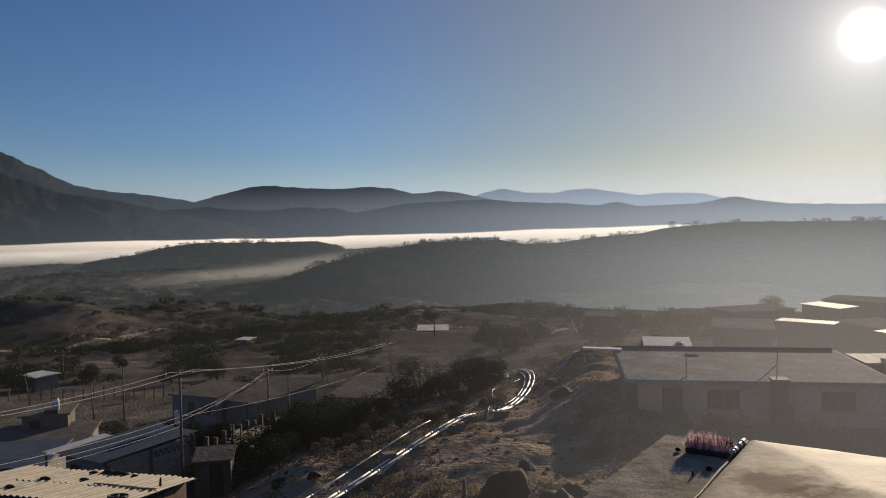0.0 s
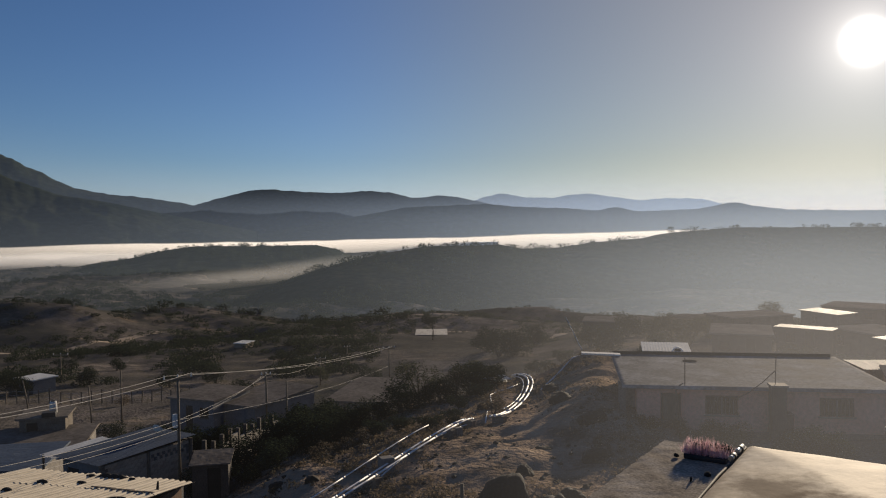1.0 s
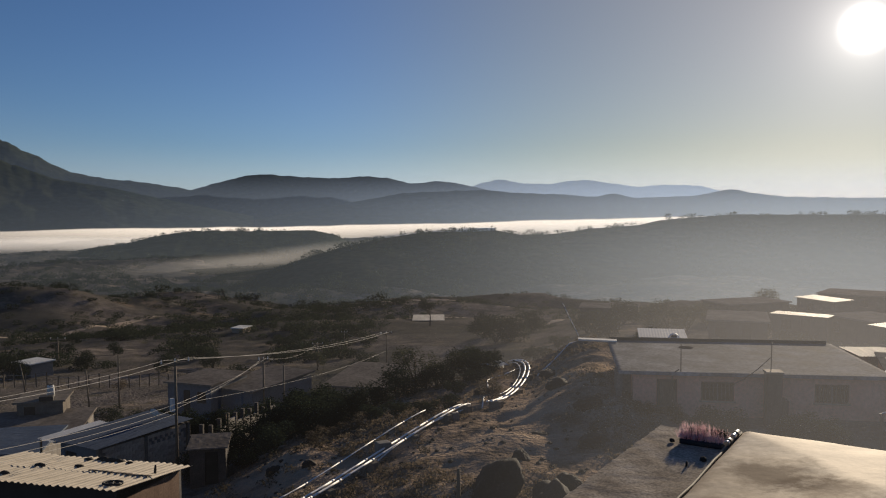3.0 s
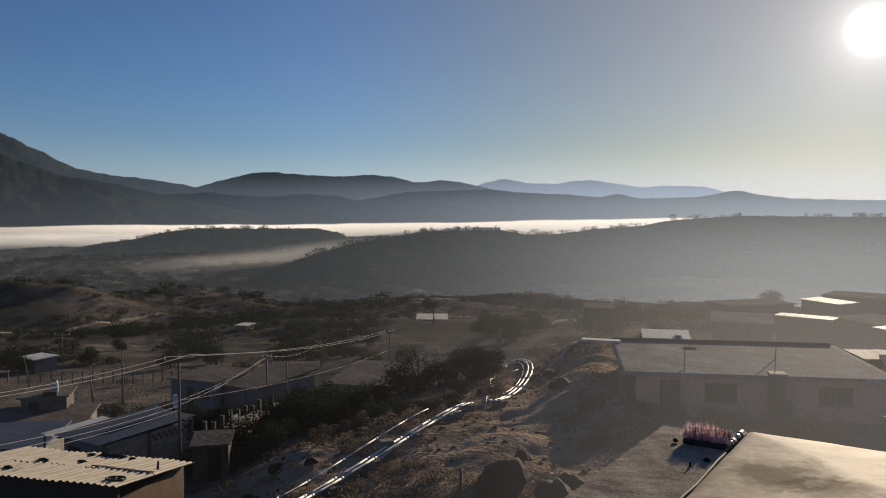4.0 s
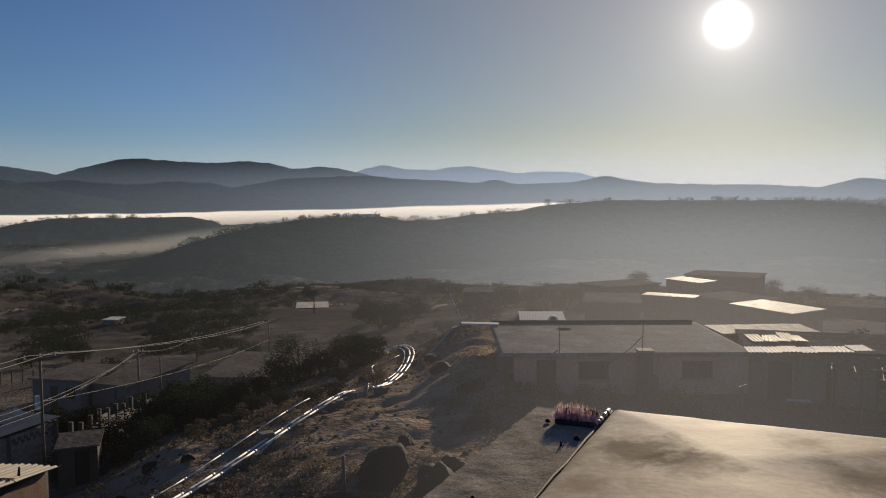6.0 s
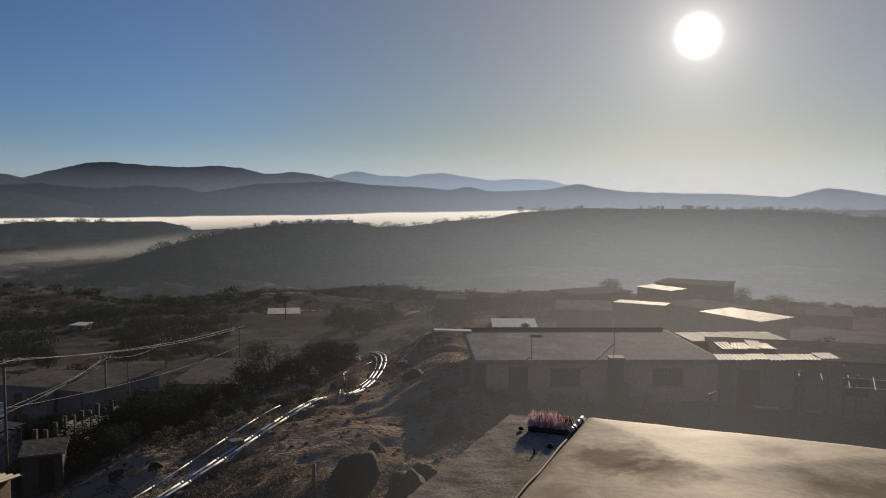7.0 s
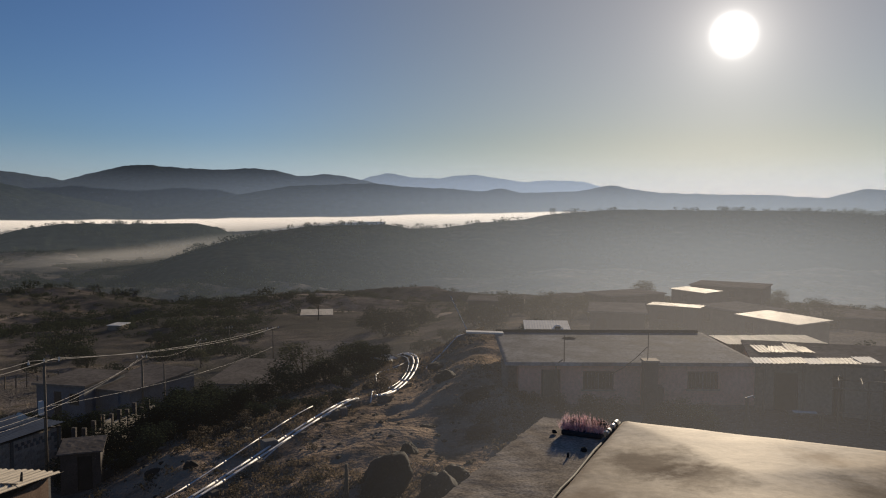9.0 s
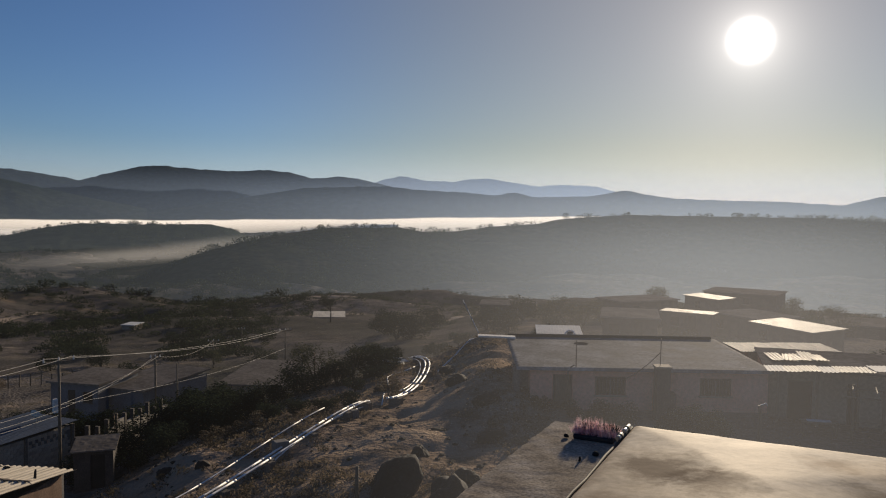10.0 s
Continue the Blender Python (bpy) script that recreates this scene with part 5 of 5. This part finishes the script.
for dz in (0, -0.45, -0.9):
    part("wire", tube([tuple(p + Vector((0, 0, dz))) for p in tops], 0.012, 4), CABLE, e)

# ---- boulders ----
for az, dd, sx, sy, sz in ((3.9, 29.2, 0.95, 1.1, 1.15), (5.75, 33.4, 0.42, 0.35, 0.42), (8.0, 27.6, 0.95, 0.8, 0.9), (9.3, 29.5, 0.5, 0.5, 0.5), (0.9, 27.2, 0.7, 0.6, 0.5),
                           (10.6, 40.5, 0.8, 0.6, 0.45), (8.5, 46, 0.9, 0.7, 0.4), (11, 35.5, 0.8, 0.6, 0.35), (7.2, 37.5, 0.4, 0.3, 0.2), (-6, 45, 0.5, 0.5, 0.3),
                           (-9.5, 38, 0.35, 0.3, 0.3), (-12, 40, 0.4, 0.35, 0.3), (-14, 37.5, 0.3, 0.3, 0.25), (3.2, 49.5, 0.7, 0.6, 0.4), (7.9, 54, 0.9, 0.7, 0.35)):
    bm = boulder_mesh(rng, (sx, sy, sz), 4, 0.34)
    tall = sz > 1
    for v in bm.verts:
        v.co.x += (0.32 if tall else 0.1) * v.co.z
    b = link("boulder", bm, ROCK, smooth=True)
    b.matrix_world = turned(on_ground(az, dd, -0.05), -4 if tall else rng.uniform(0, 180))
    tagged(b, "dark rounded boulder half sunk in the dirt", "boulder", "boulders on the slope")

# ---- trees and bushes ----
kinds = {
    "bush": bush_thing("bush", "dense dark green bush on the slope", rng, 2.2, 3.0, 3600, 0.075, LEAF, "bushes on the slope"),
    "low": bush_thing("bush", "low rounded dark scrub bush", rng, 1.2, 2.2, 2200, 0.06, LEAF, "bushes on the slope"),
    "dry": bush_thing("bush", "dry brown bush with thin twigs", rng, 1.5, 1.8, 1800, 0.05, DRYLEAF, "bushes on the slope"),
    "tree": tree_thing("tree", "broad dark green tree with a rounded uneven crown", "tree", rng, 3.3, 3.6, 0.6, 2800, 0.075, OLIVE, group="trees of the village"),
    "flat": tree_thing("tree", "umbrella-shaped dark tree with a bare trunk", "tree", rng, 5.5, 6.5, 3.0, 3500, 0.12, LEAF, "umbrella", group="trees of the village"),
    "cone": tree_thing("conifer", "dark conical conifer beside the block wall", "tree", rng, 4.2, 2.6, 0.6, 4200, 0.07, LEAF, "cone"),
}
used = set()


def plant(kind, az, dd, s=1.0, sz=None, lift=0.0):
    m = turned(on_ground(az, dd, lift), rng.uniform(0, 360)) @ Matrix.Diagonal((s, s, sz or s, 1))
    if kind in used:
        return copy_thing(kinds[kind], m)
    used.add(kind)
    kinds[kind].matrix_basis = m
    return kinds[kind]


def first(kind, az, dd):
    """The first of a kind keeps its own size."""
    kinds[kind].matrix_basis = turned(on_ground(az, dd), 30)
    used.add(kind)


first("cone", -15.2, 50)
first("bush", -13.5, 49)
first("tree", -1.85, 58)
first("flat", -0.75, 186)
first("low", -6.0, 60)
first("dry", -6.2, 47)
for kind, az, dd, s in (
        ("bush", -12.5, 52, 1.1), ("bush", -11.8, 46, 0.8), ("low", -14.3, 46, 1.0), ("bush", -10.8, 53, 1.2), ("bush", -9.6, 52, 1.3), ("tree", -10.2, 57, 0.7),
        ("bush", -8.9, 55, 1.2), ("bush", -8.1, 53, 1.0), ("bush", -7.6, 57, 1.3), ("tree", -7.0, 60, 0.6), ("bush", -6.3, 56, 0.9), ("bush", -5.2, 56, 0.9),
        ("bush", -4.1, 56, 0.8), ("tree", 0.9, 60, 0.8), ("bush", -3.2, 56, 1.1), ("bush", -0.3, 58, 0.9), ("bush", -1.0, 57, 0.7),
        ("tree", 2.6, 64, 0.75), ("bush", 2.0, 62, 1.2), ("bush", 2.9, 60, 1.0), ("low", 2.6, 56, 1.0), ("bush", 3.2, 64, 0.9), ("low", 1.0, 53, 0.8),
        ("low", -1.2, 44.5, 0.8), ("low", 0.7, 45.5, 0.8), ("dry", -7.4, 46, 0.9), ("dry", -9, 44, 0.8), ("low", -3.2, 46, 0.9), ("low", -5, 49, 1.0),
        ("dry", 3.6, 47.5, 1.0), ("bush", -16.8, 47, 0.8), ("bush", -13.2, 82, 1.4), ("bush", -15.0, 85, 1.3), ("bush", -18.6, 62, 1.2), ("bush", -19.5, 60, 1.0),
        ("bush", -28.6, 112, 1.5), ("bush", -24, 122, 1.1), ("bush", -19, 112, 1.2), ("bush", -16, 118, 1.2), ("bush", -22.8, 72, 0.8), ("bush", -20.3, 66, 1.0),
        ("tree", -8.8, 105, 0.8), ("bush", -5.3, 100, 1.2), ("bush", 4.0, 120, 1.8), ("bush", 5.0, 118, 2.0), ("bush", 3.3, 135, 1.8), ("bush", 6.5, 140, 1.8),
        ("bush", 13, 130, 1.8), ("tree", 16, 98, 1.3), ("tree", 17.3, 96, 1.2), ("tree", 15, 104, 1.1), ("tree", 18.5, 108, 1.1), ("tree", 22.2, 138, 1.5),
        ("tree", 20.5, 130, 0.9), ("bush", 21.8, 92, 1.2), ("bush", 15.2, 88, 1.3), ("bush", 12, 95, 1.4), ("bush", 10.5, 110, 1.5), ("low", 8.5, 75, 1.2),
        ("low", 6.8, 70, 1.2), ("bush", 24, 76, 1.0), ("bush", 27.5, 70, 1.0), ("bush", 33, 60, 1.2), ("bush", 36, 64, 1.3), ("tree", 34, 110, 1.2), ("tree", 31, 128, 1.3),
        ("bush", 16.5, 40.8, 0.4), ("bush", 18.8, 39.8, 0.6), ("bush", 19.8, 39.6, 0.65), ("bush", 23.8, 38.6, 0.65), ("bush", 25.2, 38.2, 0.75), ("bush", 26.5, 38, 0.7), ("low", 14.5, 40.5, 0.6), ("low", 28, 37.5, 0.6)):
    plant(kind, az, dd, s)
for i in range(55):
    az, dd = rng.uniform(-32, 4), rng.uniform(62, 190)
    p = polar(az, dd)
    if noise.noise(Vector((p.x * 0.03, p.y * 0.03, 6))) < -0.1:
        continue
    if any(abs(az - a) < w and dd < far for a, w, far in ((-1, 3.5, 210), (-14.2, 1.0, 200), (-6, 3.5, 90), (-27.8, 2, 118), (-18, 5, 80))):
        continue
    plant(rng.choice(["bush", "bush", "low", "dry"]), az, dd, rng.uniform(0.6, 1.2))
for az, dd, s in ((-18.8, 62, 1.0), (-17.6, 61, 0.9), (-16.6, 60, 1.0), (-15.6, 60, 0.9), (-14.6, 61, 1.0), (-13.8, 60, 1.0), (-12.4, 63, 1.1), (-11.4, 62, 1.0), (-10.4, 64, 1.2),
                  (-9.4, 66, 1.1), (-8.6, 70, 1.0), (-20.5, 58, 0.9)):
    plant("bush", az, dd, s)


for i in range(20):
    plant(rng.choice(["bush", "bush", "low"]), 14.5 + i * 1.05 + rng.uniform(-0.4, 0.4), rng.uniform(60, 67), rng.uniform(0.8, 1.1))


# ---- scrub of the valley and hills ----
def clumps(name, label, spots, mat, leaves, leaf, seed):
    """Many small shrubs in one sheet; spots are (place, width, height)."""
    r = np.random.RandomState(seed)
    verts, faces = [], []
    for p, w, h in spots:
        n = leaves
        d = r.normal(size=(n, 3))
        d /= np.linalg.norm(d, axis=1)[:, None]
        d *= (0.55 + 0.5 * r.rand(n, 1)) * (0.8 + 0.4 * r.rand())
        c = np.array(p) + d * np.array([w * 0.5, w * 0.5, h * 0.5]) + np.array([0, 0, h * 0.45])
        u = r.normal(size=(n, 3))
        v = r.normal(size=(n, 3))
        s = leaf * w
        u *= s / np.linalg.norm(u, axis=1)[:, None]
        v *= s * 0.6 / np.linalg.norm(v, axis=1)[:, None]
        k = len(verts)
        q = np.stack([c - u, c + v, c + u, c - v], 1).reshape(-1, 3)
        verts.extend(map(tuple, q))
        faces.extend((k + 4 * i, k + 4 * i + 1, k + 4 * i + 2, k + 4 * i + 3) for i in range(n))
    me = bpy.data.meshes.new(name)
    me.from_pydata(verts, [], faces)
    me.materials.append(mat)
    return tagged(new(name, me), label, "scrub", kind="stuff")


rs = random.Random(77)
spots = []
while len(spots) < 2300:
    az, dd = rs.uniform(-40, 48), math.exp(rs.uniform(math.log(110), math.log(640)))
    p = polar(az, dd)
    if noise.fractal(Vector((p.x * 0.012, p.y * 0.012, 4)), 1, 2, 4) + 0.35 * rs.random() < 0.16:
        continue
    if dd < 150 and (az > 8 or rs.random() < 0.6):
        continue
    if -4 < az < 2 and 95 < dd < 200:
        continue
    w = rs.uniform(0.7, 2.4) * (1 + dd / 450)
    spots.append(((p.x, p.y, ground_z(p.x, p.y)), w, w * rs.uniform(0.35, 0.65)))
more = []
while len(more) < 1100:
    az, dd = rs.uniform(-40, -2), math.exp(rs.uniform(math.log(120), math.log(620)))
    p = polar(az, dd)
    if noise.fractal(Vector((p.x * 0.02, p.y * 0.02, 14)), 1, 2, 4) + 0.3 * rs.random() < 0.1 or (-16 < az < -12 and dd < 190) or (az > -5 and dd < 205):
        continue
    w = rs.uniform(0.8, 2.8) * (1 + dd / 450)
    more.append(((p.x, p.y, ground_z(p.x, p.y)), w * 1.3, w * rs.uniform(0.4, 0.8)))
far_trees = []
while len(far_trees) < 800:
    az, dd = rs.uniform(-40, -4), math.exp(rs.uniform(math.log(430), math.log(1150)))
    p = polar(az, dd)
    if noise.fractal(Vector((p.x * 0.007, p.y * 0.007, 24)), 1, 2, 4) + 0.25 * rs.random() < 0.12:
        continue
    w = rs.uniform(3.5, 10)
    far_trees.append(((p.x, p.y, ground_z(p.x, p.y)), w, w * rs.uniform(0.4, 0.7)))
clumps("valley_trees", "dark trees in groups over the far valley floor", far_trees, LEAF, 110, 0.07, 7)
clumps("field_scrub", "dark hedges and shrubs over the far fields", more, LEAF, 150, 0.055, 6)
clumps("scrub", "dark scattered shrubs over the valley floor", spots, LEAF, 110, 0.065, 5)

crest, slope = [], []
for ob in [o for o in scene.objects if o.name.startswith("hill")]:
    rows, vs = 32, ob.data.vertices
    big = "broad" in ob["label"]
    for i in range(len(vs) // rows):
        for k in range(2, rows - 5):
            p = vs[i * rows + k].co
            if k >= 24 and rs.random() < 0.09 * max(0.0, noise.noise(Vector((p.x * 0.02, p.y * 0.02, 40))) + 0.25):
                w = rs.uniform(3, 10)
                crest.append((tuple(p), w, w * rs.uniform(0.4, 0.75)))
            elif rs.random() < 0.16 and noise.noise(Vector((p.x * 0.01, p.y * 0.01, 2))) > -0.1:
                w = rs.uniform(2.5, 7)
                slope.append((tuple(p), w, w * 0.7))
clumps("hill_trees", "small dark trees along the hill crests", crest, LEAF, 170, 0.07, 8)
clumps("hill_scrub", "dark scrub over the hill slopes", slope, LEAF, 40, 0.12, 9)

# ---- dirt tracks over the fields ----
TRACK = material("pale_track", [(0.3, 0.24, 0.18), (0.46, 0.38, 0.3)], 0.2, 0.95, 0.4, 8, 0.35, spec=0.0)


def track(stops, width):
    """A worn track laid over the ground; stops are (bearing, distance)."""
    idx = np.arange(len(stops))
    xs = np.linspace(0, len(stops) - 1, 70)
    mid = [polar(a, d) for a, d in zip(np.interp(xs, idx, [p[0] for p in stops]), np.interp(xs, idx, [p[1] for p in stops]))]
    bm, rows = bmesh.new(), []
    for i, p in enumerate(mid):
        way = (mid[min(i + 1, len(mid) - 1)] - mid[max(i - 1, 0)]).normalized()
        side = Vector((way.y, -way.x, 0)) * width * (0.5 + 0.2 * noise.noise(p * 0.1))
        row = []
        for k in (-1, -0.5, 0, 0.5, 1):
            q = p + side * k
            row.append(bm.verts.new((q.x, q.y, ground_z(q.x, q.y) + 0.1 - 0.16 * abs(k) ** 3)))
        rows.append(row)
    for a, b in zip(rows, rows[1:]):
        for k in range(4):
            bm.faces.new((a[k], a[k + 1], b[k + 1], b[k]))
    tagged(link("dirt_track", bm, TRACK, smooth=True), "pale worn dirt track across the dry fields", "track", "tracks over the fields", "structure")


track([(-31, 250), (-26, 262), (-22, 300), (-19.5, 330)], 4)
track([(-14, 240), (-10, 226), (-6, 214), (-2, 212), (3, 218)], 3.5)
track([(-9, 300), (-5, 288), (0, 292), (5, 300)], 4)
track([(2, 150), (6, 165), (10, 190), (13, 230)], 3)

# ---- dry grass of the near slope ----
tufts = []
while len(tufts) < 4500:
    az, dd = rs.uniform(-16, 16), rs.uniform(25, 62)
    p = polar(az, dd)
    if noise.fractal(Vector((p.x * 0.15, p.y * 0.15, 8)), 1, 2, 4) + 0.3 * rs.random() < 0.2:
        continue
    w = rs.uniform(0.15, 0.45)
    tufts.append(((p.x, p.y, ground_z(p.x, p.y) - 0.03), w, w * rs.uniform(0.5, 0.9)))
GRASS = material("dry_grass", [(0.1, 0.08, 0.055), (0.2, 0.155, 0.105)], 0.4, 0.9, 0, 4, 0.3, trans=0.4)
clumps("dry_grass", "low dry yellow-brown grass tufts on the slope", tufts, GRASS, 14, 0.16, 12)

low = []
while len(low) < 520:
    az, dd = rs.uniform(-20, 14), rs.uniform(27, 75)
    p = polar(az, dd)
    bare = az > 0 and noise.noise(Vector((p.x * 0.1, p.y * 0.1, 3))) < 0.15
    if bare or noise.noise(Vector((p.x * 0.2, p.y * 0.2, 9))) < -0.15:
        continue
    w = rs.uniform(0.25, 0.85)
    low.append(((p.x, p.y, ground_z(p.x, p.y) - 0.05), w, w * rs.uniform(0.4, 0.8)))
TWIG = material("dry_scrub", [(0.05, 0.042, 0.03), (0.12, 0.1, 0.066)], 0.5, 0.95, 0, 5, 0.3, spec=0.0, trans=0.25)
clumps("low_scrub", "low dark dry scrub on the dirt slope", low, TWIG, 60, 0.09, 15)
chips = bmesh.new()
for i in range(500):
    az, dd = rs.uniform(-14, 16), rs.uniform(26, 60)
    p = on_ground(az, dd)
    s = rs.uniform(0.04, 0.16)
    r = bmesh.ops.create_icosphere(chips, subdivisions=1, radius=s)
    for v in r["verts"]:
        v.co = Vector((v.co.x * rs.uniform(0.8, 1.4), v.co.y * rs.uniform(0.8, 1.4), v.co.z * 0.6)) + p
tagged(link("loose_stones", chips, ROCK), "loose dark stones scattered over the dirt", "stones", kind="stuff")
